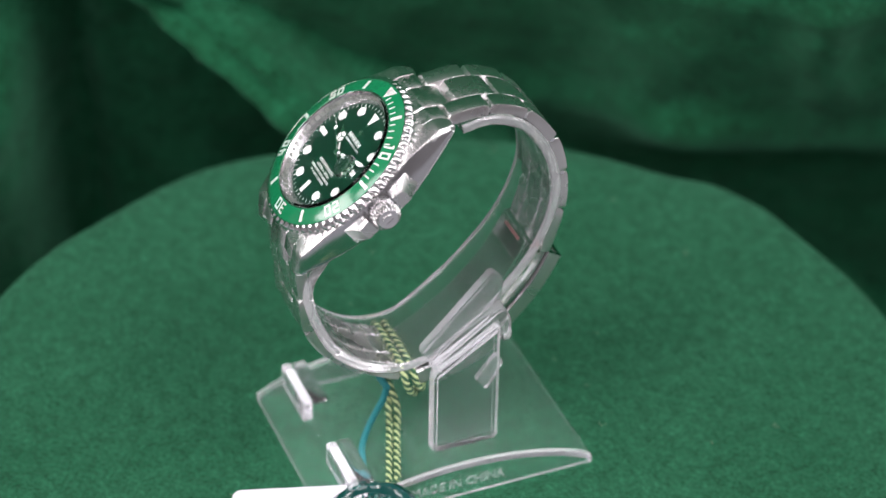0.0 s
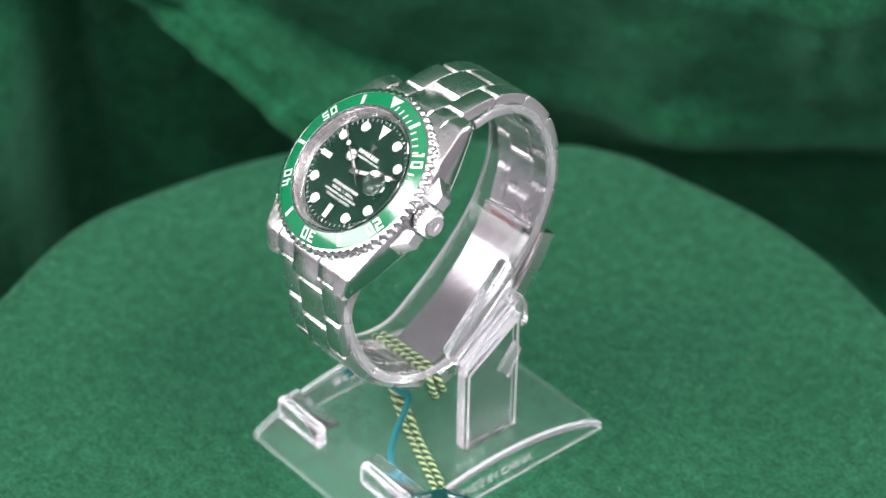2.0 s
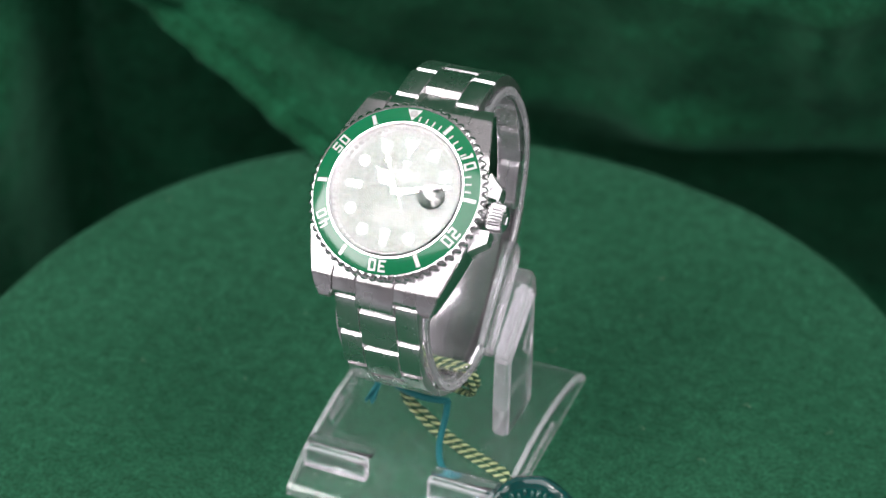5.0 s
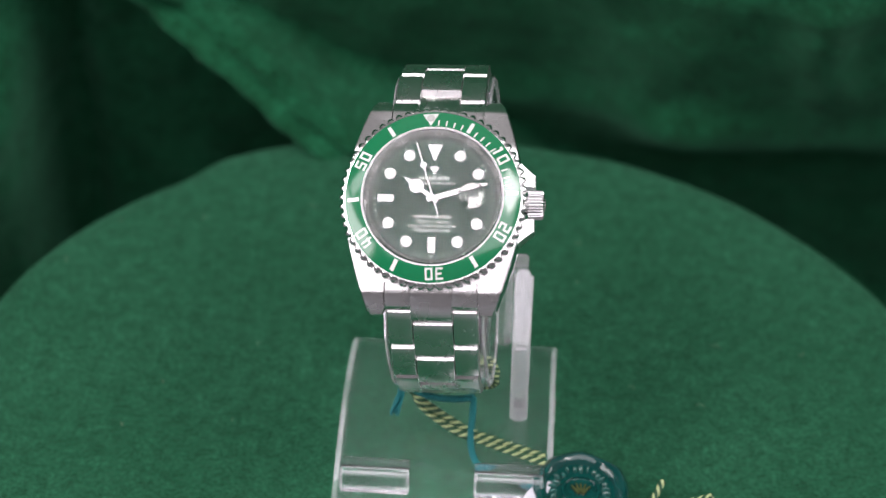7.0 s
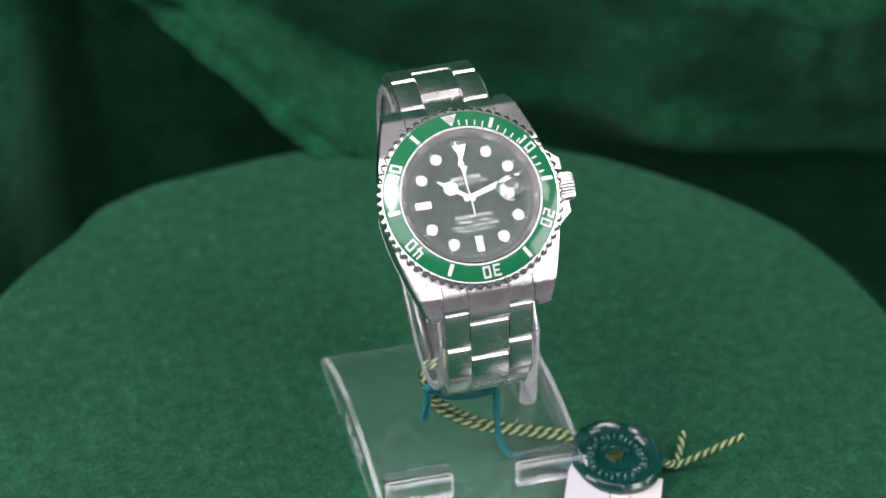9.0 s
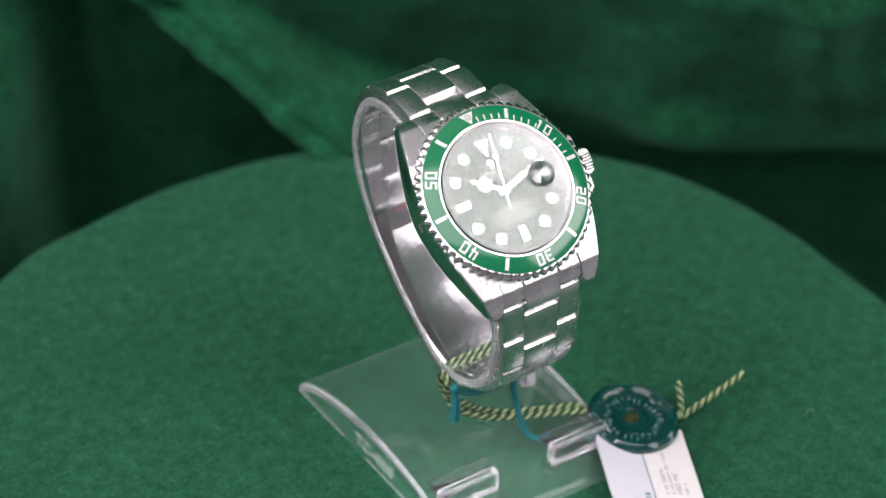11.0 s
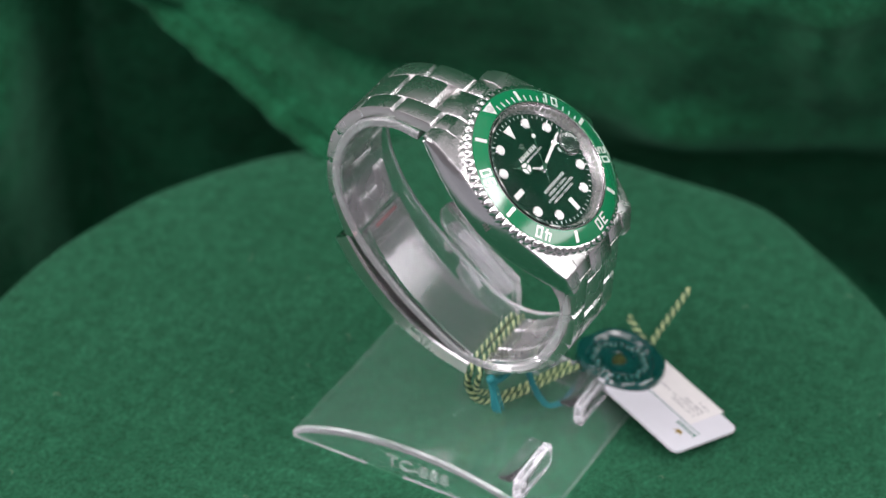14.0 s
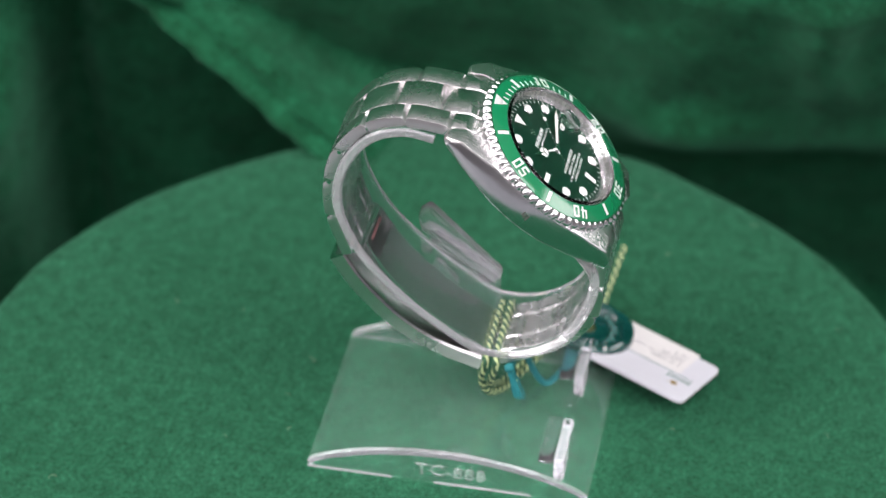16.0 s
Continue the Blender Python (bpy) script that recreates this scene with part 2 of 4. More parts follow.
def ridge(x, y, x0, y0, x1, y1, w, h, tail=20.0, power=2.0):
    """A fold from (x0, y0) to (x1, y1): its height at a point."""
    dx, dy = x1 - x0, y1 - y0
    L = _m.hypot(dx, dy)
    s = ((x - x0) * dx + (y - y0) * dy) / L
    d = ((x - x0) * -dy + (y - y0) * dx) / L
    over = max(0.0, -s, s - L)
    return h * _m.exp(-abs(d / w) ** power) * _m.exp(-(over / tail) ** 2)


def step(v, lo, hi):
    f = min(1.0, max(0.0, (v - lo) / (hi - lo)))
    return f * f * (3 - 2 * f)


def fold_height(x, z):
    """How far the hanging cloth stands out, by width and height."""
    wob = 3.0 * noise.noise(Vector((x, z, 2)) / 28)
    u, v = x + wob, z + wob * 0.6
    # the twisted diagonal pleat, standing out more as it falls, with two crests and a valley along it
    d, lo = u + v, -50.0 + 15.0 * (34.0 - v) / 40.0
    hi = -29.0 + 15.0 * (34.0 - v) / 40.0
    f = (d - lo) / (hi - lo)
    band = step(d, lo - 3.0, lo + 3.5) * (1 - step(d, hi - 5.0, hi + 3.0))
    pleat = min(44.0, 9.0 + 0.95 * max(0.0, 35.0 - v)) + 4.6 * _m.exp(-((f - 0.22) / 0.16) ** 2) + 4.0 * _m.exp(-((f - 0.74) / 0.17) ** 2) + 2.2 * noise.noise(Vector((u, v, 4)) / 8)
    # the cloth round it leans forward towards its top, less so on the far side of the pleat
    lean = 0.12 * max(0.0, v + 10.0) - 0.18 * (v + 20.0) * (1 - step(u, -78, -42))
    h = lean + band * (pleat - lean)
    # the fat fold at the end and the groove beside it
    h += ridge(u, v, -141, 70, -132, 0, 16, 22, 10, 3.0) + ridge(u, v, -138, -12, -152, -60, 20, 20, 18, 3.0)
    h += min(34.0, 0.65 * max(0.0, 32.0 - v)) * (1 - step(u, -123, -114))
    h -= ridge(u, v, -106, 60, -107, -60, 5, 7, 20)
    # soft swags
    h += ridge(u, v, 8, -9, 66, -8, 9.5, 4.5, 16) + ridge(u, v, 66, -8, 125, -13, 10.5, 4.5, 16)
    h += 19 * step(v, -46, -8) * step(u, 10, 75)
    h += ridge(u, v, 96, 60, 104, 16, 9, 7, 14)
    h += ridge(u, v, -260, 60, -240, -90, 22, 24, 30) + ridge(u, v, 250, 60, 230, -90, 22, 24, 30)
    h += 2.5 * noise.noise(Vector((x, z, 0)) / 24) + 0.7 * noise.noise(Vector((x, z, 9)) / 9)
    return h


def draped_cloth():
    bm = B()
    xs = [-500 + 10 * i for i in range(31)] + [-190 + 1.6 * i for i in range(238)] + [200 + 10 * i for i in range(31)]
    zs = [-112 + 4 * i for i in range(13)] + [-60 + 1.6 * i for i in range(70)] + [54 + 8 * i for i in range(32)]
    rows = [[(x, yf, -116.5) for x in xs] for yf in (40, 90, 140)]
    for z in zs:
        row = []
        for x in xs:
            h = fold_height(x, z) * min(1.0, (z + 116) / 30)
            row.append((x, 168 - (z + 30) * 0.42 + max(0, z - 50) * 0.5 - h, z))
        rows.append(row)
    add_grid(bm, rows)
    ob = part("draped_cloth", bm, CLOTH, smooth=180)
    md = ob.modifiers.new("thickness", "SOLIDIFY")
    md.thickness, md.offset = 0.001, 0
    tagged(ob, "dark green velvet cloth hanging in soft crumpled folds", "cloth")


# ---------------------------------------------------------------- turntable
def turntable():
    t = empty("turntable", pose(0, 0, 0), "round turntable covered with green felt", "turntable")
    bm = B()
    n = 240
    prof = [(0, 0), (20, 0), (45, 0), (70, 0), (90, 0), (105, 0), (115, -0.1), (119.5, -0.5), (121.6, -1.6), (122.4, -3.2), (122.9, -7), (123.2, -16), (124, -50), (125, -114)]
    rows = []
    for k in range(n):
        a = 2 * _m.pi * k / n
        w = 1.3 * noise.noise(Vector((_m.cos(a) * 2.2, _m.sin(a) * 2.2, 3))) + 0.5 * noise.noise(Vector((_m.cos(a) * 7, _m.sin(a) * 7, 5)))
        for a0, h, s in ((119, 3.2, 4), (112, 3.4, 6), (186, 2.0, 9), (24, 1.5, 8), (75, -1.6, 12), (-60, -1.5, 15), (-17, 3.0, 8)):
            d = (_m.degrees(a) - a0 + 180) % 360 - 180
            w += h * _m.exp(-(d / s) ** 2)
        row = []
        for r, z in prof[1:]:
            f = max(0, (r - 90) / 32.4)
            q = r + w * f ** 2
            row.append((q * _m.cos(a), q * _m.sin(a), z + (0.25 * noise.noise(Vector((q * _m.cos(a), q * _m.sin(a), 0)) / 14) if r < 118 else 0)))
        rows.append(row)
    vs = add_grid(bm, rows, close_u=True)
    c = bm.verts.new((0, 0, 0))
    for k in range(n):
        bm.faces.new((c, vs[k][0], vs[(k + 1) % n][0]))
    part("felt_cover", bm, FELT, t, smooth=180)
    bm = B()
    disc(bm, 116, -121, -2.5, 96)
    part("platter", bm, DARK, t)
    bm = B()
    rnd = random.Random(4)
    for k in range(26):
        a, r = rnd.uniform(0, 6.28), 118 * _m.sqrt(rnd.random())
        x, y, q = r * _m.cos(a), r * _m.sin(a), rnd.uniform(0, 3.1)
        l = rnd.uniform(0.5, 1.6)
        tube(bm, [Vector((x + l * s * _m.cos(q + s * 0.8), y + l * s * _m.sin(q + s * 0.8), 0.25 + 0.1 * s)) for s in (-1, -0.3, 0.4, 1)], 0.07, 4)
    tagged(part("lint", bm, LINT, t, "pale lint specks caught in the felt"), kind="stuff")
    return t


# ---------------------------------------------------------------- the watch
WATCH = Matrix(((0.99513, 0.02122, -0.09621, -0.00262), (-0.07735, 0.77312, -0.62953, -0.02568), (0.06102, 0.63391, 0.77100, 0.08392), (0, 0, 0, 1)))
STRAND12 = [(0, 23.2, -7.2), (0, 31.4, -13.2), (0, 36.6, -21.7), (0, 36.8, -32.5), (0, 32.8, -41.8), (0, 26.0, -49.8), (0, 16.0, -56.3)]
STRAND6 = [(0, -23.2, -7.0), (0, -29.3, -15.6), (0, -34.5, -23.8), (0, -35.8, -34.0), (0, -33.4, -44.2), (0, -29.3, -53.0), (0, -26.0, -56.5)]
LOOP = [(-18.5, -12.2), (-25.5, -14.6), (-30.2, -22), (-33.0, -33.6), (-30.2, -44), (-22.8, -51.3), (-12, -53.0), (0, -53.0), (13.9, -50.6), (25.8, -44.2), (32.0, -35.0), (33.4, -24.0), (29.4, -16.2), (23.5, -12.4)]


def case_width(y):
    return 19.2 - 5.6 * (abs(y) / 24.0) ** 1.6


def case_top(y):
    """Height of the case's upper face; it falls more towards twelve."""
    fall, y = (2.3 if y > 0 else 1.1), abs(y)
    if y < 12:
        return -2.6
    return -2.6 - fall * (y - 12) / 8.5 if y < 20.5 else -2.6 - fall - 2.9 * (y - 20.5) / 3.5


def case_bottom(y):
    y = abs(y)
    return -10.4 if y < 7 else -10.4 + 1.6 * min(1, (y - 7) / 17.0)


def case_section(y, x0, x1, sgn):
    """Section between x0 and x1, bevelled at the outer upper edge."""
    t, b = case_top(y), case_bottom(y)
    b = min(b, t - 1.8)
    return [(sgn * x0, y, t), (sgn * (x1 - 0.4), y, t), (sgn * (x1 - 0.1), y, t - 0.12), (sgn * x1, y, t - 0.4), (sgn * x1, y, b + 0.5), (sgn * (x1 - 0.5), y, b), (sgn * x0, y, b)]


def watch_case(w):
    bm = B()
    ys = [-18.2 + 36.4 * k / 36 for k in range(37)]
    secs = []
    for y in ys:
        t, b, x = case_top(y), case_bottom(y), case_width(y)
        right = [(x - 0.4, y, t), (x - 0.1, y, t - 0.12), (x, y, t - 0.4), (x, y, b + 0.5), (x - 0.5, y, b)]
        secs.append([(-p[0], p[1], p[2]) for p in right] + list(reversed(right)))
    sweep(bm, secs)
    for sy in (-1, 1):
        for sx in (-1, 1):
            tip = [18.15, 19.0, 20.0, 20.4, 20.8, 21.4, 22.2, 23.2, 24.0]
            ss = []
            for i, y in enumerate(tip):
                y = y if sy < 0 else 18.15 + (y - 18.15) * 0.8
                s = case_section(sy * y, 10.15, case_width(y), sx)
                if i == 8:
                    m = sum((Vector(p) for p in s), Vector()) / len(s)
                    s = [Vector(p).lerp(m, 0.22) for p in s]
                ss.append(s)
            ss.append([Vector(p) + Vector((0, sy * 0.35, 0)) for p in [Vector(q).lerp(sum((Vector(u) for u in s), Vector()) / len(s), 0.25) for q in s]])
            sweep(bm, ss)
    part("case", bm, BRUSHED, w, "satin steel case with broad lugs", 35)
    # polished flanks lie a hair proud of the satin body
    for sx, name in ((-1, "flank"), (1, "flank")):
        bm = B()
        rows_a = []
        for k in range(49):
            y = -23.4 + 45.6 * k / 48
            x, t, b = case_width(y) + 0.06, case_top(y) - 0.42, min(case_bottom(y), case_top(y) - 1.8) + 0.55
            rows_a.append([(sx * (x + 0.30 * (1 - (2 * q - 1) ** 2)), y, t + (b - t) * q) for q in (0, 0.12, 0.3, 0.5, 0.7, 0.88, 1)] + [(sx * (x - 0.3), y, b), (sx * (x - 0.3), y, t)])
        sweep(bm, rows_a)
        part(name, bm, FLANK, w, "mirror-polished case flank")
    for sx in (-1, 1):
        bm = B()
        rows_a = []
        for k in range(49):
            y = -23.6 + 46.1 * k / 48
            x, z = case_width(y), min(case_bottom(y), case_top(y) - 1.8) + 0.1
            rows_a.append([(sx * (x - 0.75), y, z - 0.12), (sx * (x + 0.1), y, z + 0.5), (sx * (x - 0.3), y, z + 0.6), (sx * (x - 0.75), y, z + 0.3)])
        sweep(bm, rows_a)
        part("chamfer", bm, POLISHED, w, "bright polished lower edge", 50)
    # four small dark bars on the nine o'clock flank
    bm = B()
    for y0, y1, z0, z1 in ((-0.9, -0.55, -7.2, -5.6), (-0.2, 0.1, -7.0, -5.4), (0.45, 0.8, -6.6, -5.2), (-0.9, 0.5, -6.4, -6.1)):
        box(bm, (-19.62, y0, z0), (-19.45, y1, z1))
    part("flank_marks", bm, MARKGREY, w, "small dark marks", 0)
    # crown guards
    for sy in (-1, 1):
        bm = B()
        ss = []
        for k in range(7):
            f = k / 6
            x = 17.6 + 4.0 * f
            y0, y1 = 3.8 - 0.2 * f, 10.2 - 4.0 * f ** 0.7
            zt, zb = -3.9 - 0.6 * f, -9.0 + 0.9 * f
            ss.append([(x, sy * y0, zt), (x, sy * y1, zt - 0.3), (x, sy * (y1 + 0.2), zt - 1.2), (x, sy * (y1 + 0.2), zb + 0.6), (x, sy * y1, zb), (x, sy * y0, zb)])
        sweep(bm, ss)
        part("crown_guard", bm, BRUSHED, w, "", 35)
    bm = B()
    disc(bm, 14.6, -11.6, -10.2, 96)
    part("caseback", bm, SATIN, w)
    # crown with its flutes
    bm = B()
    n, secs = 192, []
    for x, r, fl in ((17.5, 2.0, 0), (20.0, 2.2, 0), (20.2, 3.25, 1), (23.0, 3.25, 1), (23.5, 2.9, 0.6), (23.8, 2.2, 0)):
        ring = []
        for k in range(n):
            a = 2 * _m.pi * k / n
            q = r - fl * 0.55 * (0.5 + 0.5 * _m.cos(a * 24))
            ring.append((x, q * _m.cos(a), -6.2 + q * _m.sin(a)))
        secs.append(ring)
    sweep(bm, secs)
    crown = part("crown", bm, POLISHED, w, "fluted steel winding crown", 30)
    bm = B()
    for k in range(5):
        a = radians(-50 + 25 * k)
        bmesh.ops.create_icosphere(bm, subdivisions=1, radius=0.22, matrix=Matrix.Translation((23.82, 1.3 * _m.sin(a), -6.4 + 1.3 * _m.cos(a))))
    box(bm, (23.7, -0.9, -7.2), (23.92, 0.9, -6.8))
    part("crown_emblem", bm, SATIN, crown)


def tooth_r(a, n=60):
    """Rounded knurls with a scoop between them."""
    f = (a * n / (2 * _m.pi)) % 1.0
    return 20.3 - 1.05 * (abs(2 * f - 1) ** 2.4)


def bezel(w):
    bz = part("bezel", _bezel_bm(), POLISHED, w, "knurled steel bezel ring", 50)
    bz.matrix_local = pose(0, 0, 0, 0, 0, 3.3)
    bm = B()
    lathe(bm, [(15.35, 0.42), (15.5, 0.52), (18.7, -0.36), (18.95, -0.52), (18.9, -1.2), (15.35, -0.9)], 180)
    ins = part("insert", bm, CERAMIC, bz, "glossy green ceramic insert", 30)
    tilt = _m.atan2(0.88, 3.2)

    def place(a, r):
        z = 0.52 - (r - 15.5) * 0.275
        return Matrix.Rotation(-radians(a), 4, "Z") @ Matrix.Translation((0, r, z)) @ Matrix.Rotation(-tilt, 4, "X")
    for a, word in ((60, "10"), (120, "20"), (180, "30"), (240, "40"), (300, "50")):
        bm = B()
        m = place(a, 17.05)
        for s, cx in ((word[0], -1.12), (word[1], 1.12)):
            for r in DIGITS[s]:
                box(bm, (cx - 0.82 + r[0] * 1.64, -1.32 + r[1] * 2.64, 0.0), (cx - 0.82 + r[2] * 1.64, -1.32 + r[3] * 2.64, 0.05), m)
        part("numeral", bm, PLATINUM, ins, "pale metal numeral", 0)
    for a in (30, 90, 150, 210, 270, 330):
        bm = B()
        box(bm, (-0.42, -1.32, 0), (0.42, 1.32, 0.05), place(a, 17.05))
        part("minute_bar", bm, PLATINUM, ins, "", 0)
    for k in range(1, 15):
        if k % 5:
            bm = B()
            box(bm, (-0.15, -0.75, 0), (0.15, 0.62, 0.05), place(6 * k, 16.4))
            part("minute_tick", bm, PLATINUM, ins, "", 0)
    bm = B()
    prism(bm, [(-1.75, 1.45), (1.75, 1.45), (0, -1.45)], 0, 0.05)
    for v in bm.verts:
        v.co = place(0, 17.1) @ v.co
    tri = part("triangle_marker", bm, PLATINUM, ins, "", 0)
    bm = B()
    bmesh.ops.create_uvsphere(bm, u_segments=20, v_segments=10, radius=0.85, matrix=place(0, 17.5) @ Matrix.Diagonal((1, 1, 0.55, 1)))
    part("pearl", bm, LUME, tri, "white luminous pearl")


DIGITS = {
    "0": ((0, 0, 0.24, 1), (0.76, 0, 1, 1), (0.2, 0, 0.8, 0.17), (0.2, 0.83, 0.8, 1)),
    "1": ((0.42, 0, 0.7, 1), (0.2, 0.8, 0.5, 1)),
    "2": ((0, 0.83, 1, 1), (0.76, 0.42, 1, 0.9), (0, 0.42, 1, 0.58), (0, 0, 0.24, 0.5), (0, 0, 1, 0.17)),
    "3": ((0, 0.83, 1, 1), (0.76, 0, 1, 1), (0.2, 0.42, 1, 0.58), (0, 0, 1, 0.17)),
    "4": ((0.6, 0, 0.84, 1), (0, 0.24, 1, 0.4), (0, 0.3, 0.24, 1)),
    "5": ((0, 0.83, 1, 1), (0, 0.42, 0.24, 1), (0, 0.42, 1, 0.58), (0.76, 0, 1, 0.5), (0, 0, 1, 0.17)),
}


def _bezel_bm():
    bm = B()
    rows, n = [], 480
    for k in range(n):
        a = 2 * _m.pi * k / n
        t = tooth_r(a)
        prof = [(15.0, -0.2), (15.3, 0.5), (15.4, 0.5), (15.45, -0.2), (18.85, -1.0), (18.95, -0.42), (19.2, -0.45), (t - 0.35, -0.75), (t, -1.3), (t, -2.2), (19.3, -2.75), (19.0, -3.0), (15.0, -3.0)]
        rows.append([(r * _m.sin(a), r * _m.cos(a), z) for r, z in prof])
    add_grid(bm, rows, close_u=True, close_v=True)
    return bm


def dial(w):
    bm = B()
    disc(bm, 13.7, -3.2, -2.2, 120)
    d = part("dial", bm, DIAL, w, "green sunburst dial")
    bm = B()
    lathe(bm, [(15.05, 0.35), (13.35, -2.15), (13.3, -2.4), (15.2, -2.4), (15.2, 0.35)], 160)
    reh = part("inner_ring", bm, FLANGE, w, "polished inner flange ring")
    bm = B()
    for k in range(60):
        a = 6 * k + 3
        for o in (-1.6, -0.5, 0.6, 1.6):
            m = Matrix.Rotation(-radians(a + o), 4, "Z") @ Matrix.Translation((0, 14.2, -0.87)) @ Matrix.Rotation(_m.atan2(2.5, 1.7), 4, "X")
            box(bm, (-0.11, -0.45, 0), (0.11, 0.45, 0.03), m)
    part("engraving", bm, MARKGREY, reh, "fine engraved marks round the ring", 0)
    bm = B()
    for k in range(60):
        bar(bm, 12.4, 13.05, 0.13 if k % 5 else 0.24, 6 * k, -2.2, -2.16)
    tagged(part("minute_track", bm, WHITEINK, d, "white printed minute track", 0), kind="stuff")
    for a in (30, 60, 120, 150, 210, 240, 300, 330):
        bm = B()
        cx, cy = 11.0 * _m.sin(radians(a)), 11.0 * _m.cos(radians(a))
        disc(bm, 1.28, -2.2, -1.88, 32, cx, cy, 0.1)
        hm = part("hour_marker", bm, POLISHED, d, "round luminous hour marker in a steel rim")
        bm = B()
        disc(bm, 1.12, -1.9, -1.83, 32, cx, cy, 0.05)
        part("lume_fill", bm, LUME, hm)
    for a in (180, 270):
        bm = B()
        bar(bm, 8.6, 12.0, 1.5, a, -2.2, -1.88)
        hm = part("hour_marker", bm, POLISHED, d, "baton luminous hour marker in a steel rim", 0)
        bm = B()
        bar(bm, 8.75, 11.85, 1.2, a, -1.9, -1.83)
        part("lume_fill", bm, LUME, hm, "", 0)
    bm = B()
    bar(bm, 8.5, 12.0, 0.25, 0, -2.2, -1.88, 3.1)
    hm = part("hour_marker", bm, POLISHED, d, "triangular luminous marker at twelve", 0)
    bm = B()
    bar(bm, 8.9, 11.85, 0.1, 0, -1.9, -1.83, 2.7)
    part("lume_fill", bm, LUME, hm, "", 0)
    # maker's name and model name as plain bars, the rest lettered
    bm = B()
    for k, wd in enumerate((1.0, 1.15, 0.8, 0.85, 1.0)):
        x = -2.7 + 1.35 * k
        for lo, hi in (((x - wd / 2, 4.1), (x - wd / 2 + 0.26, 5.15)), ((x + wd / 2 - 0.26, 4.1), (x + wd / 2, 5.15)), ((x - wd / 2, 4.52), (x + wd / 2, 4.72))):
            box(bm, (*lo, -2.2), (*hi, -2.16))
    part("maker_print", bm, WHITEINK, d, "white printed maker's mark as plain bars", 0)
    bm = B()
    for k in range(5):
        a = radians(-34 + 17 * k)
        p = [Vector((0.3 * _m.sin(a), 5.7 + 0.3 * _m.cos(a))), Vector((1.5 * _m.sin(a), 5.7 + 1.5 * _m.cos(a)))]
        q = Vector((_m.cos(a), -_m.sin(a))) * 0.1
        prism(bm, [p[0] - q, p[0] + q, p[1] + q, p[1] - q], -2.2, -2.12)
        disc(bm, 0.14, -2.2, -2.1, 10, p[1].x, p[1].y)
    prism(bm, [(-0.45, 5.55), (0.45, 5.55), (0.38, 5.8), (-0.38, 5.8)], -2.2, -2.12)
    part("emblem", bm, SATIN, d, "small applied metal emblem")
    bm = B()
    for k in range(6):
        box(bm, (-4.1 + 0.55 * k, 3.2, -2.2), (-3.7 + 0.55 * k, 3.62, -2.16))
    text_bm(bm, "PERPETUAL DATE", 0.66, Matrix.Translation((1.75, 3.42, -2.19)), 0.02, 5.6)
    part("line_print", bm, WHITEINK, d, "", 0)
    bm = B()
    for k in range(10):
        x = -3.78 + 0.84 * k
        for lo, hi in (((x - 0.31, -4.35), (x - 0.18, -3.55)), ((x + 0.18, -4.35), (x + 0.31, -3.55)), ((x - 0.31, -4.0), (x + 0.31, -3.89))):
            box(bm, (*lo, -2.2), (*hi, -2.16))
    part("model_print", bm, WHITEINK, d, "white printed model name as plain bars", 0)
    for words, y, z, wd in (("1000ft = 300m", -5.1, 0.95, 7.2), ("SUPERLATIVE CHRONOMETER", -6.1, 0.80, 10.4), ("OFFICIALLY CERTIFIED", -7.05, 0.80, 8.0)):
        bm = B()
        text_bm(bm, words, z, Matrix.Translation((0, y, -2.19)), 0.02, wd)
        part("line_print", bm, WHITEINK, d, "", 0)
    bm = B()
    box(bm, (7.8, -0.6, -2.2), (9.5, 0.6, -2.13))
    dw = part("date_window", bm, LUME, d, "white date window", 0)
    bm = B()
    for lo, hi in (((8.25, -0.42), (8.4, 0.4)), ((8.25, 0.28), (9.05, 0.4)), ((8.9, -0.42), (9.05, 0.0))):
        box(bm, (*lo, -2.14), (*hi, -2.1))
    part("date_print", bm, DARK, dw, "", 0)


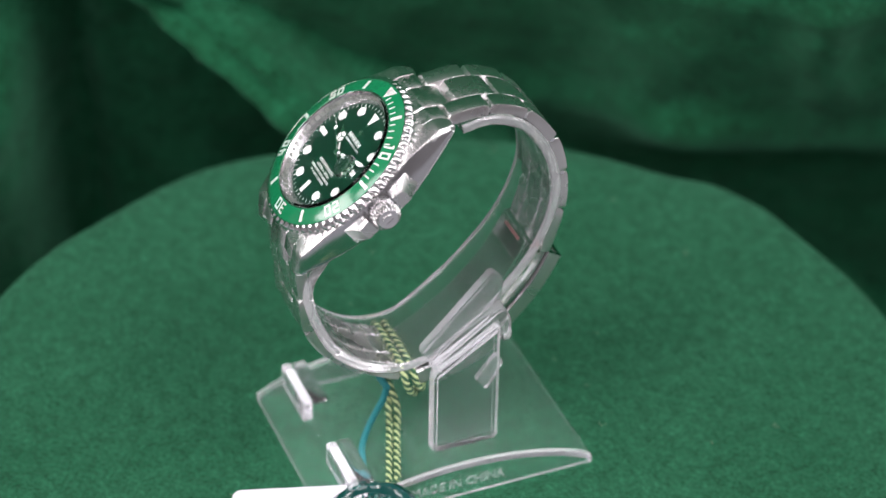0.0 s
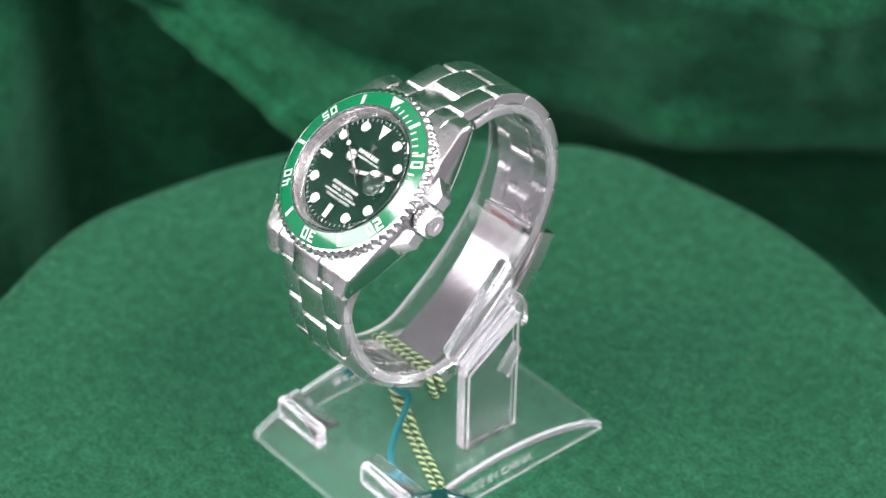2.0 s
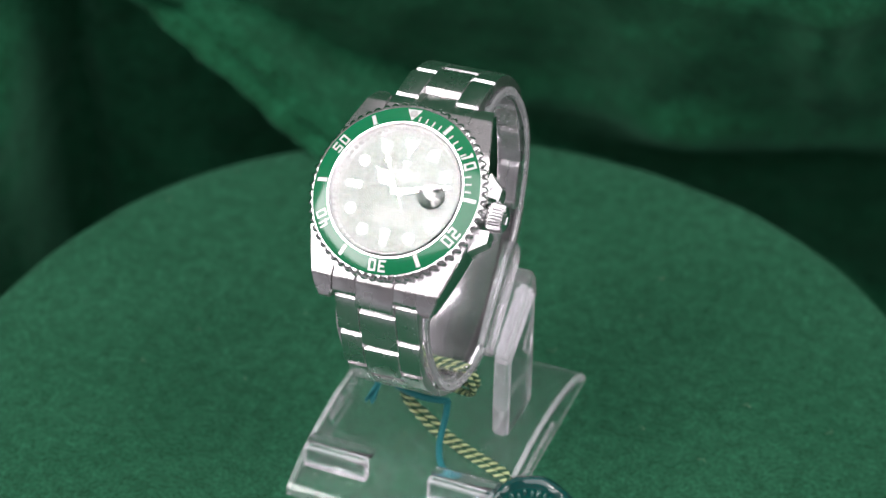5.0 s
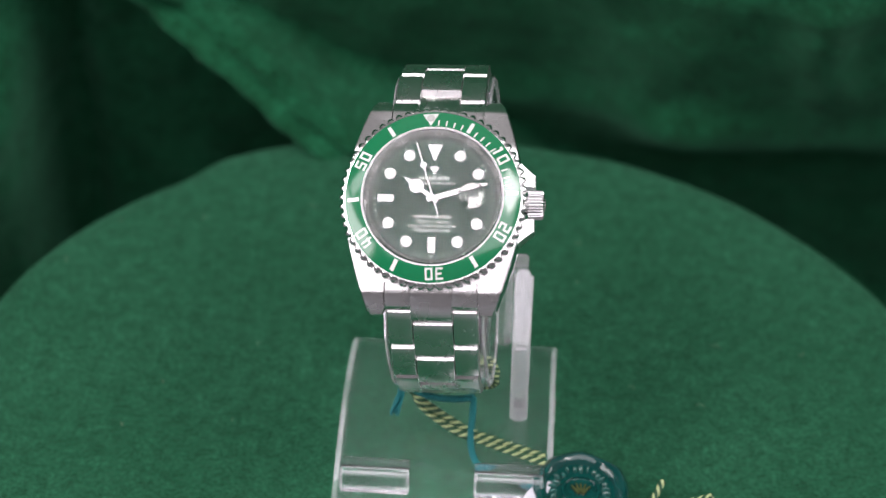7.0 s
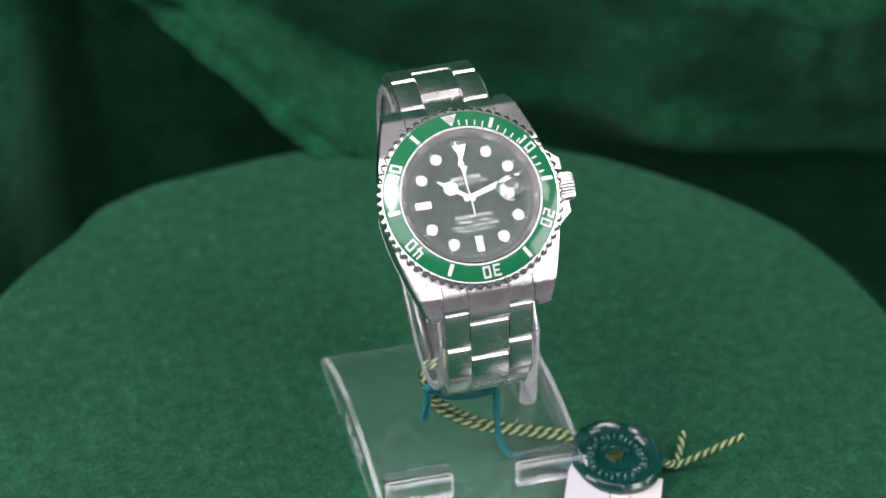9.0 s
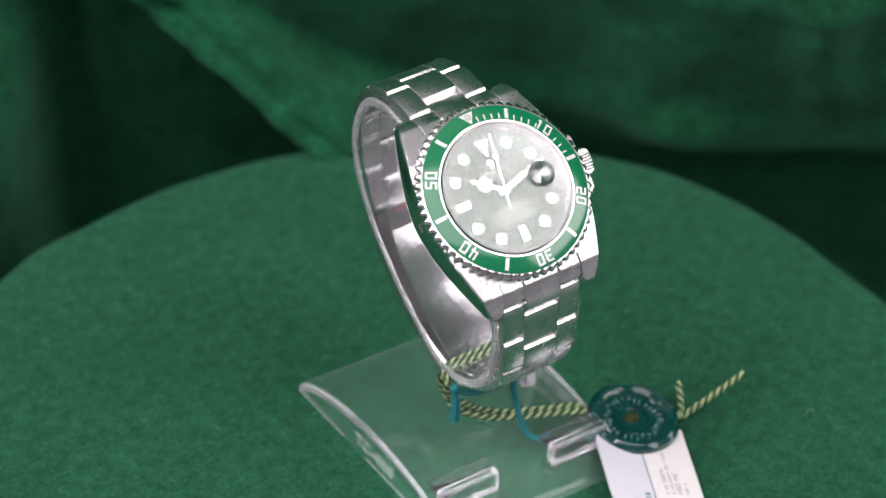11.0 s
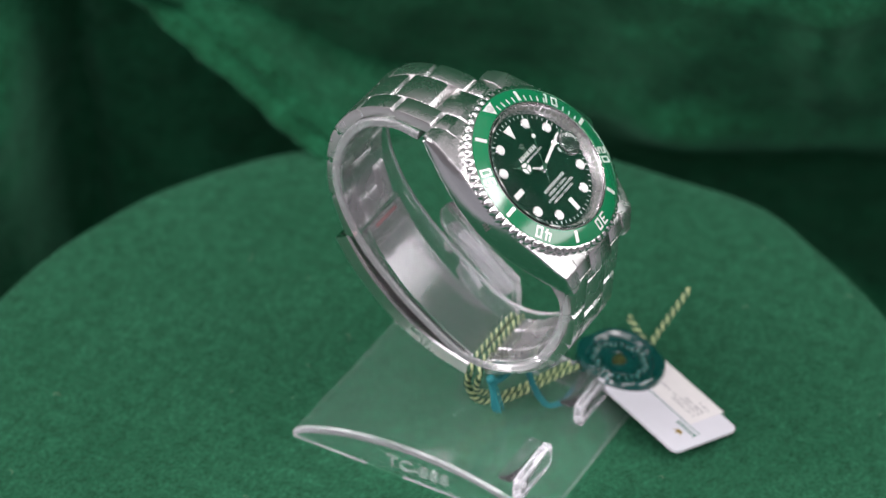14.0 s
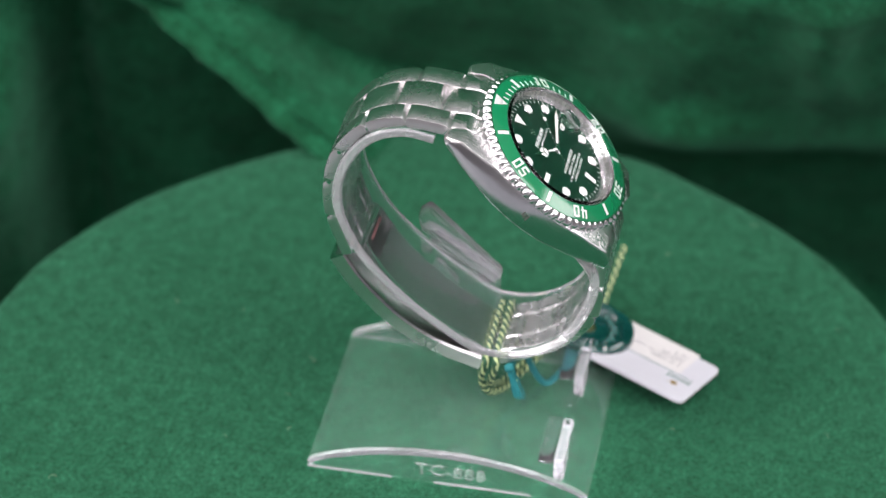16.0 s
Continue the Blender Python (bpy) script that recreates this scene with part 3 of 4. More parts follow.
def pointer_set(w):
    """Hour, minute and seconds pointers; only the seconds pointer turns."""
    def pointer(name, a, z, shapes, material, label):
        bm = B()
        for sh in shapes:
            prism(bm, sh, z, z + 0.12)
        ob = part(name, bm, material, w, label, 0)
        ob.matrix_local = pose(0, 0, 0, 0, 0, -a)
        return ob
    circ = lambda cx, cy, r, n=28: [(cx + r * _m.sin(2 * _m.pi * k / n), cy + r * _m.cos(2 * _m.pi * k / n)) for k in range(n)]
    h = pointer("hour_pointer", -54.0, -1.75, ([(-0.42, -1.2), (0.42, -1.2), (0.42, 3.2), (-0.42, 3.2)], circ(0, 4.6, 1.55), [(-0.5, 6.0), (0.5, 6.0), (0, 8.2)]), POLISHED, "steel hour pointer with a round luminous head")
    bm = B()
    for k in range(3):
        a0 = radians(120 * k + 8)
        pts = [(0.15 * _m.sin(a0 + radians(52)), 4.6 + 0.15 * _m.cos(a0 + radians(52)))]
        pts += [(1.22 * _m.sin(a0 + radians(104 * j / 8)), 4.6 + 1.22 * _m.cos(a0 + radians(104 * j / 8))) for j in range(9)]
        prism(bm, pts, -1.64, -1.6)
    box(bm, (-0.2, 0.9, -1.64), (0.2, 2.9, -1.6))
    part("lume_fill", bm, LUME, h, "", 0)
    mi = pointer("minute_pointer", 74.0, -1.5, ([(-0.5, -1.4), (0.5, -1.4), (0.62, 10.2), (0, 12.3), (-0.62, 10.2)],), POLISHED, "steel minute pointer with luminous filling")
    bm = B()
    prism(bm, [(-0.32, 1.6), (0.32, 1.6), (0.4, 10.0), (0, 11.2), (-0.4, 10.0)], -1.39, -1.35)
    part("lume_fill", bm, LUME, mi, "", 0)
    s = pointer("seconds_pointer", 0, -1.25, ([(-0.11, -4.0), (0.11, -4.0), (0.11, 12.8), (-0.11, 12.8)], circ(0, 7.6, 0.68)), POLISHED, "thin seconds pointer with a luminous dot")
    bm = B()
    prism(bm, circ(0, 7.6, 0.52), -1.14, -1.1)
    part("lume_fill", bm, LUME, s, "", 0)
    bm = B()
    disc(bm, 0.75, -2.2, -1.05, 24, 0, 0, 0.1)
    part("pinion_cap", bm, POLISHED, w)
    return s


def crystal(w):
    bm = B()
    disc(bm, 14.95, 0.0, 0.95, 128, 0, 0, 0.25)
    c = part("crystal", bm, SAPPHIRE, w, "flat sapphire glass", 30, shadow=False)
    bm = B()
    rings = []
    for r, z in ((3.05, 0.96), (3.0, 1.25), (2.7, 1.55), (2.0, 1.85), (1.1, 2.0), (0.25, 2.05)):
        rings.append([(8.6 + r * _m.sin(2 * _m.pi * k / 48), r * 0.98 * _m.cos(2 * _m.pi * k / 48), z) for k in range(48)])
    sweep(bm, rings)
    part("date_lens", bm, LENS, c, "domed magnifying lens over the date", 40, shadow=False)


def link_bm(path, length, s0, s1, x0, x1, thick, edge=0.35):
    """A bracelet link on the strand between two lengths, with rounded ends and edges."""
    bm = B()
    secs = []
    sgn = 1 if path[0].y > 0 else -1
    steps = [0, 0.1, 0.9, 1.0, 2.2] + [2.2 + (s1 - s0 - 4.4) * k / 5 for k in range(1, 5)] + [s1 - s0 - 2.2, s1 - s0 - 1.2, s1 - s0 - 0.55, s1 - s0 - 0.2, s1 - s0]
    for u in steps:
        s = min(max(s0 + u, 0), length)
        f = s / length * (len(path) - 1)
        i = min(int(f), len(path) - 2)
        p = path[i].lerp(path[i + 1], f - i)
        a, b = path[max(i - 6, 0)], path[min(i + 7, len(path) - 1)]
        d = (b - a).normalized()
        nrm = Vector((0, -d.z, d.y)) * sgn
        v = s1 - s0 - u
        drop = 0.12 + 1.2 * (1 - u) if u < 1.0 else 0.12 * max(0.0, (2.2 - u) / 1.2)
        drop = max(drop, 0.55 - _m.sqrt(max(0.0, 0.3 - max(0.0, 0.55 - v) ** 2)) if v < 0.55 else 0.0)
        top, bot = -drop, -thick + drop * 0.5
        h = edge
        sec = [(x0, top - h), (x0 + h * 0.3, top - h * 0.3), (x0 + h, top), (x1 - h, top), (x1 - h * 0.3, top - h * 0.3), (x1, top - h), (x1, bot + h), (x1 - h, bot), (x0 + h, bot), (x0, bot + h)]
        secs.append([(x, p.y + nrm.y * q, p.z + nrm.z * q) for x, q in sec])
    sweep(bm, secs)
    return bm


def bracelet(w):
    for pts in (STRAND12, STRAND6):
        path, length = spline(pts, 400)
        fine = [min(range(len(path)), key=lambda k: (path[k] - Vector(q)).length) / (len(path) - 1) * length for q in pts]
        for i in range(len(fine) - (1 if pts is STRAND12 else 2)):
            s0, s1 = fine[i], fine[i + 1]
            ws = 10.0 - 2.0 * (s0 + s1) / 2 / length
            c = 0.445 * ws
            g = 0.08
            for sx in (-1, 1):
                xa, xb = sorted((sx * (c + 0.05), sx * ws))
                part("link", link_bm(path, length, s0 + g, s1 - g, xa, xb, 3.0), BRUSHED, w, "", 38, True, SIDE, lambda n: abs(n.x) > 0.8)
            lag = (s1 - s0) * 0.34
            e0 = s0 + lag
            e1 = s1 + (fine[i + 2] - s1) * 0.34 if i + 2 < len(fine) else s1 - 0.3
            part("link", link_bm(path, length, e0 + g, e1 - g, -c, c, 3.0), BRUSHED, w, "", 38)
        # the solid end piece between the lugs
        sy = 1 if pts[0][1] > 0 else -1
        for xa, xb, y1 in ((-10.05, -4.5, 23.2), (-4.45, 4.45, 25.2), (4.5, 10.05, 23.2)):
            bm = B()
            secs = []
            for k in range(9):
                y = (17.6, 19.0, 20.3, 20.8, 21.4, 22.0, 22.6, y1 - 0.25, y1)[k]
                t = case_top(sy * y) - 0.15
                if k == 8:
                    t -= 0.55
                b = t - 3.2 if k < 8 else t - 2.2
                secs.append([(xa, sy * y, t - 0.3), (xa + 0.3, sy * y, t), (xb - 0.3, sy * y, t), (xb, sy * y, t - 0.3), (xb, sy * y, b), (xa, sy * y, b)])
            sweep(bm, secs)
            part("end_link", bm, BRUSHED, w, "", 38)
        # the pins seen at the joints on both sides
        for i in range(2, 5):
            s = fine[i]
            p = path[int(s / length * (len(path) - 1))]
            ws = 10.0 - 2.0 * s / length
            q = Vector((0, p.y * 0.955, p.z + (-33 - p.z) * 0.045))
            for sx in (-1, 1):
                bm = B()
                tube(bm, [q + Vector((sx * (ws - 1.5), 0, 0)), q + Vector((sx * (ws + 0.12), 0, 0))], 0.5, 12)
                part("pin", bm, POLISHED, w)


def strip(pts, x, thick, n=40, flange=0.0):
    """A plate of half-width x along a curve in the y, z plane, with turned-in sides if flange."""
    path, _ = spline([(0, y, z) for y, z in pts], n)
    secs = []
    for i, p in enumerate(path):
        d = (path[min(i + 1, n - 1)] - path[max(i - 1, 0)]).normalized()
        nr = Vector((0, -d.z, d.y))
        if flange:
            sec = [(-x, 0.5), (-x + 0.5, 0), (x - 0.5, 0), (x, 0.5), (x, flange - 0.4), (x - 0.4, flange), (x - 0.9, flange), (x - 0.9, thick), (-x + 0.9, thick), (-x + 0.9, flange), (-x + 0.4, flange), (-x, flange - 0.4)]
        else:
            sec = [(-x, 0.2), (-x + 0.2, 0), (x - 0.2, 0), (x, 0.2), (x, thick), (-x, thick)]
        secs.append([(q, p.y + nr.y * h, p.z + nr.z * h) for q, h in sec])
    bm = B()
    sweep(bm, secs)
    return bm


def clasp(w):
    c = part("clasp", strip([(-27.3, -58.6), (-17, -62.7), (-6.6, -64.4), (3.2, -63.7), (10.4, -62.2), (17.2, -59.7)], 8.2, 1.1, 40, 4.2), SATIN, w, "folding steel clasp cover", 35, True, SIDE, lambda n: abs(n.x) > 0.8)
    part("blade", strip([(-26.0, -54.6), (-15, -56.3), (-6, -56.6), (3.2, -55.6), (9, -54.0), (14.5, -51.6)], 6.8, 0.9, 40), SATIN, c, "polished folding blade")
    bm = B()
    box(bm, (-4.2, -0.4, 0.0), (4.2, 0.4, 0.12), Matrix.Translation((0, 13.2, -51.25)) @ Matrix.Rotation(radians(23), 4, "X"))
    part("label_strip", bm, REDLABEL, c, "faded red film strip", 0)
    bm = B()
    tube(bm, [Vector((-8.0, 15.0, -53.0)), Vector((8.0, 15.0, -53.0))], 0.8, 14)
    part("hinge_pin", bm, POLISHED, c)
    bm = B()
    box(bm, (-5.2, 13.6, -56.8), (5.2, 17.6, -55.2), None, 0.3)
    part("safety_catch", bm, POLISHED, c)


def watch():
    w = empty("wristwatch", WATCH, "steel diver's wristwatch with green dial and bezel", "watch")
    watch_case(w)
    bezel(w)
    dial(w)
    s = pointer_set(w)
    crystal(w)
    bracelet(w)
    clasp(w)
    return w, s


# ---------------------------------------------------------------- acrylic stand
STAND = pose(0.0017, -0.0058, 0.0, 0, 0, -2.9)


def arch_z(y):
    """Underside height of the arched base along its length."""
    return 7.4 * max(0.0, 1 - (y / 33.0) ** 2) ** 0.8


def stand():
    s = empty("watch_stand", STAND, "clear acrylic watch stand with arched base and C-ring", "watch stand")
    inv = STAND.inverted() @ WATCH
    bm = B()
    secs = []
    for k in range(41):
        y = -33 + 66 * k / 40
        z0 = arch_z(y)
        secs.append([(-23.8, y, z0), (23.8, y, z0), (23.8, y, z0 + 1.9), (-23.8, y, z0 + 1.9)])
    sweep(bm, secs)
    part("base", bm, ACRYLIC, s, "arched clear base plate", 30, False, LITRIM, lambda n: abs(n.y) > 0.75 or abs(n.x) > 0.8)
    for sx, words in ((-1, "TC-888"), (1, "MADE IN CHINA")):
        bm = B()
        x0, x1 = sorted((sx * 23.85, sx * 25.0))
        secs = []
        for k in range(41):
            y = -33 + 66 * k / 40
            zt = arch_z(y) + 1.9
            secs.append([(x0, y, 0.05), (x1, y, 0.05), (x1, y, zt), (x0, y, zt)])
        sweep(bm, secs)
        side = part("side_wall", bm, ACRYLIC, s, "clear side wall with moulded lettering", 30, False, LITRIM, lambda n: abs(n.x) < 0.5)
        bm = B()
        m = Matrix.Translation((sx * 25.02, -1.0, 4.0)) @ Matrix.Rotation(sx * _m.pi / 2, 4, "Z") @ Matrix.Rotation(_m.pi / 2, 4, "X")
        text_bm(bm, words, 4.6 if sx < 0 else 3.6, m, 0.2, 16.5 if sx < 0 else 23.0)
        part("lettering", bm, FAINT, side, "", 0, shadow=False)
    for x0, x1 in ((-23.4, -7.4), (7.4, 23.4)):
        bm = B()
        box(bm, (x0, -27.2, 4.2), (x1, -24.6, 10.6), None, 0.8)
        hook = part("hook", bm, ACRYLIC, s, "", 30, False, EDGE, lambda n: max(abs(n.x), abs(n.y), abs(n.z)) < 0.97)
        bm = B()
        box(bm, (x0, -24.4, 9.3), (x1, -21.0, 10.2), None, 0.3)
        part("hook_plate", bm, ACRYLIC, hook, "", 30, shadow=False)
    bm = B()
    ss = []
    for y, zt in ((-4.6, 31.5), (11.5, 42.0)):
        ss.append([(14.6, y, 8.6), (18.8, y, 8.6), (18.8, y, zt), (14.6, y, zt)])
    sweep(bm, ss)
    bmesh.ops.bevel(bm, geom=list(bm.edges), offset=0.8, segments=2, affect="EDGES")
    part("post", bm, ACRYLIC, s, "upright clear post", 30, False, EDGE, lambda n: max(abs(n.x), abs(n.z)) < 0.97)
    # the open ring under the bracelet
    path, _ = spline([(0, y, z) for y, z in LOOP], 80)
    secs = []
    for i, p in enumerate(path):
        d = (path[min(i + 1, 79)] - path[max(i - 1, 0)]).normalized()
        nr = Vector((0, -d.z, d.y))
        secs.append([inv @ (Vector((x, p.y + nr.y * h, p.z + nr.z * h)) * MM) / MM for x, h in ((-10.9, -0.7), (-10.45, -1.15), (10.45, -1.15), (10.9, -0.7), (10.9, 0.7), (10.45, 1.15), (-10.45, 1.15), (-10.9, 0.7))])
    bm = B()
    sweep(bm, secs)
    part("ring", bm, ACRYLIC, s, "open clear C-shaped ring", 30, False, EDGE, lambda n: abs(n.x) > 0.5)

    def slab(name, quad, x0, x1, bev=0.5):
        bm = B()
        sweep(bm, [[inv @ (Vector((x, y, z)) * MM) / MM for y, z in quad] for x in (x0, x1)])
        bmesh.ops.bevel(bm, geom=list(bm.edges), offset=bev, segments=2, affect="EDGES")
        part(name, bm, MILKY, s, "", 30, False, EDGE, lambda n: max(abs(n.x), (n.y ** 2 + n.z ** 2) ** 0.5) < 0.97)
    slab("clip_arm", CLIP_ARM, 10.85, 14.0)
    slab("clip_foot", CLIP_FOOT, 12.5, 17.5)
    slab("clip_tab", CLIP_TAB, 14.2, 17.5, 0.3)
    return s


CLIP_ARM = [(-20.0, -47.2), (4.8, -44.6), (5.2, -48.2), (2.0, -51.4), (-21.2, -52.8)]
CLIP_FOOT = [(-20.6, -49.6), (-1.0, -50.8), (0.8, -51.6), (0.4, -54.8), (-3.2, -59.4), (-5.4, -58.4), (-2.4, -54.4), (-20.0, -52.6)]
CLIP_TAB = [(-16.1, -60.9), (-8.2, -59.4), (-8.8, -63.0), (-16.1, -65.2)]


# ---------------------------------------------------------------- tag, seal and cords
def tag_card():
    ang = 65.0
    m = pose(0.0200, -0.0619, 0.0023, 5.5, 10, ang - 90)
    t = empty("price_tag", m, "white plastic tag card with rounded corners", "tag")
    w, l, r = 17.0, 31.0, 2.0
    out = []
    for cx, cy, a0 in ((w / 2 - r, l - r, 0), (-w / 2 - 4.0 + r, l - r, 90), (-w / 2 - 4.0 + r, r, 180), (w / 2 - r, r, 270)):
        out += [(cx + r * _m.cos(radians(a0 + 15 * k)), cy + r * _m.sin(radians(a0 + 15 * k))) for k in range(7)]
    bm = B()
    prism(bm, out, 0, 0.75)
    part("card", bm, CARD, t)
    bm = B()
    box(bm, (-1.7, 6.4, 0.76), (9.5, 29.0, 0.9))
    st = part("sticker", bm, STICKER, t, "cream paper price sticker", 0)
    # the price and stock numbers as broken bars
    rnd = random.Random(7)
    for x, y0, y1, hh in ((1.1, 8.2, 16.2, 0.42), (2.6, 8.2, 21.5, 0.36), (4.1, 8.2, 14.0, 0.6), (6.0, 8.2, 11.4, 0.4)):
        bm = B()
        y = y0
        while y < y1:
            l2 = rnd.uniform(0.45, 0.75)
            for dx in (-hh, hh * 0.45) if rnd.random() < 0.6 else (-hh * 0.3,):
                box(bm, (x + dx, y, 0.905), (x + dx + hh * 0.5, y + l2, 0.92))
            box(bm, (x - hh, y, 0.905), (x + hh, y + 0.2, 0.92))
            y += l2 + rnd.choice((0.25, 0.25, 0.9))
        part("print", bm, CARDINK, st, "", 0)
    bm = B()
    box(bm, (-2.35, 2.4, 0.755), (-2.12, 30.0, 0.775))
    part("print", bm, GREENINK, t, "thin green printed line", 0)
    bm = B()
    for k in range(5):
        y = 2.5 + 1.32 * k
        box(bm, (-4.6, y, 0.755), (-3.1, y + 0.28, 0.775))
        box(bm, (-4.6, y + 0.6, 0.755), (-3.1, y + 0.82, 0.775))
        box(bm, (-4.0, y + 0.2, 0.755), (-3.75, y + 0.7, 0.775))
    part("print", bm, GREENINK, t, "dark green printed maker's mark as bars", 0)
    bm = B()
    prism(bm, [(-5.6, 4.9), (-5.6, 6.3), (-7.2, 6.9), (-6.5, 6.1), (-7.5, 5.6), (-6.5, 5.1), (-7.2, 4.3)], 0.755, 0.78)
    part("print", bm, GOLDINK, t, "gold printed emblem", 0)
    return t


def seal():
    s = empty("round_seal_tag", pose(0.0322, -0.0322, 0.0048, 8, 3, 0), "round glossy dark green resin seal on a cord", "tag")
    bm = B()
    lathe(bm, [(0.01, 0), (9.4, 0), (10.7, 0.6), (11.2, 1.8), (10.9, 3.0), (9.9, 3.7), (8.9, 3.5), (8.2, 2.7), (7.8, 2.1), (0.01, 2.1)], 72)
    for v in bm.verts:
        r = _m.hypot(v.co.x, v.co.y)
        if r > 8.5:
            n = noise.noise(Vector((v.co.x, v.co.y, 3)) / 4.5)
            v.co = Vector((v.co.x * (1 + 0.035 * n), v.co.y * (1 + 0.035 * n), v.co.z * (1 + 0.14 * n)))
    part("disc", bm, SEAL, s)
    bm = B()
    lathe(bm, [(3.7, 2.1), (3.85, 2.7), (4.4, 2.7), (4.6, 2.1)], 48)
    part("inner_rim", bm, SEAL, s)
    rnd = random.Random(5)
    for k in range(26):
        a, r = radians(360 / 26 * k + rnd.uniform(-2, 2)), 6.2 + rnd.uniform(-0.5, 0.5)
        m = Matrix.Translation((r * _m.sin(a), r * _m.cos(a), 2.1)) @ Matrix.Rotation(-a, 4, "Z") @ Matrix.Diagonal((rnd.uniform(0.4, 0.75), rnd.uniform(0.7, 1.15), 0.95, 1))
        bm = B()
        bmesh.ops.create_uvsphere(bm, u_segments=10, v_segments=6, radius=1.0, matrix=m)
        part("relief_mark", bm, SEALRELIEF, s, "", 60)
    bm = B()
    for k in range(5):
        a = radians(-36 + 18 * k)
        p0, p1 = Vector((0.8 * _m.sin(a), -1.8 + 0.8 * _m.cos(a))), Vector((3.6 * _m.sin(a), -1.8 + 3.6 * _m.cos(a)))
        q = Vector((_m.cos(a), -_m.sin(a))) * 0.3
        prism(bm, [p0 - q, p0 + q, p1 + q * 0.6, p1 - q * 0.6], 2.1, 2.7)
    part("relief_emblem", bm, OLDGOLD, s, "worn gold raised emblem", 0)
    return s


def twisted(parent_name, runs, r, mats, label, category, pitch=4.0, strands=4):
    """A cord of twisted strands along each run of points, in table millimetres."""
    base = Vector(runs[0][0])
    t = empty(parent_name, Matrix.Translation(base * MM), label, category)
    for run in runs:
        length = sum((Vector(b) - Vector(a)).length for a, b in zip(run, run[1:]))
        n = max(12, int(length * 3.2))
        path, length = spline(run, n)
        for k in range(strands):
            pts = []
            for i, p in enumerate(path):
                d = (path[min(i + 1, n - 1)] - path[max(i - 1, 0)]).normalized()
                sd = d.cross(Vector((0, 0, 1)))
                sd = sd.normalized() if sd.length > 0.05 else Vector((1, 0, 0))
                up = sd.cross(d)
                a = 2 * _m.pi * (i / (n - 1) * length / pitch + k / strands)
                pts.append(p - base + r * 0.5 * (_m.cos(a) * sd + _m.sin(a) * up))
            bm = B()
            tube(bm, pts, r * (0.60 if len(mats) == 1 else 0.57 if k % 2 else 0.69), 6)
            part("strand", bm, mats[k % len(mats)], t)
    return t


def on_watch(x, y, z):
    return tuple((WATCH @ Vector((x * MM, y * MM, z * MM))) / MM)


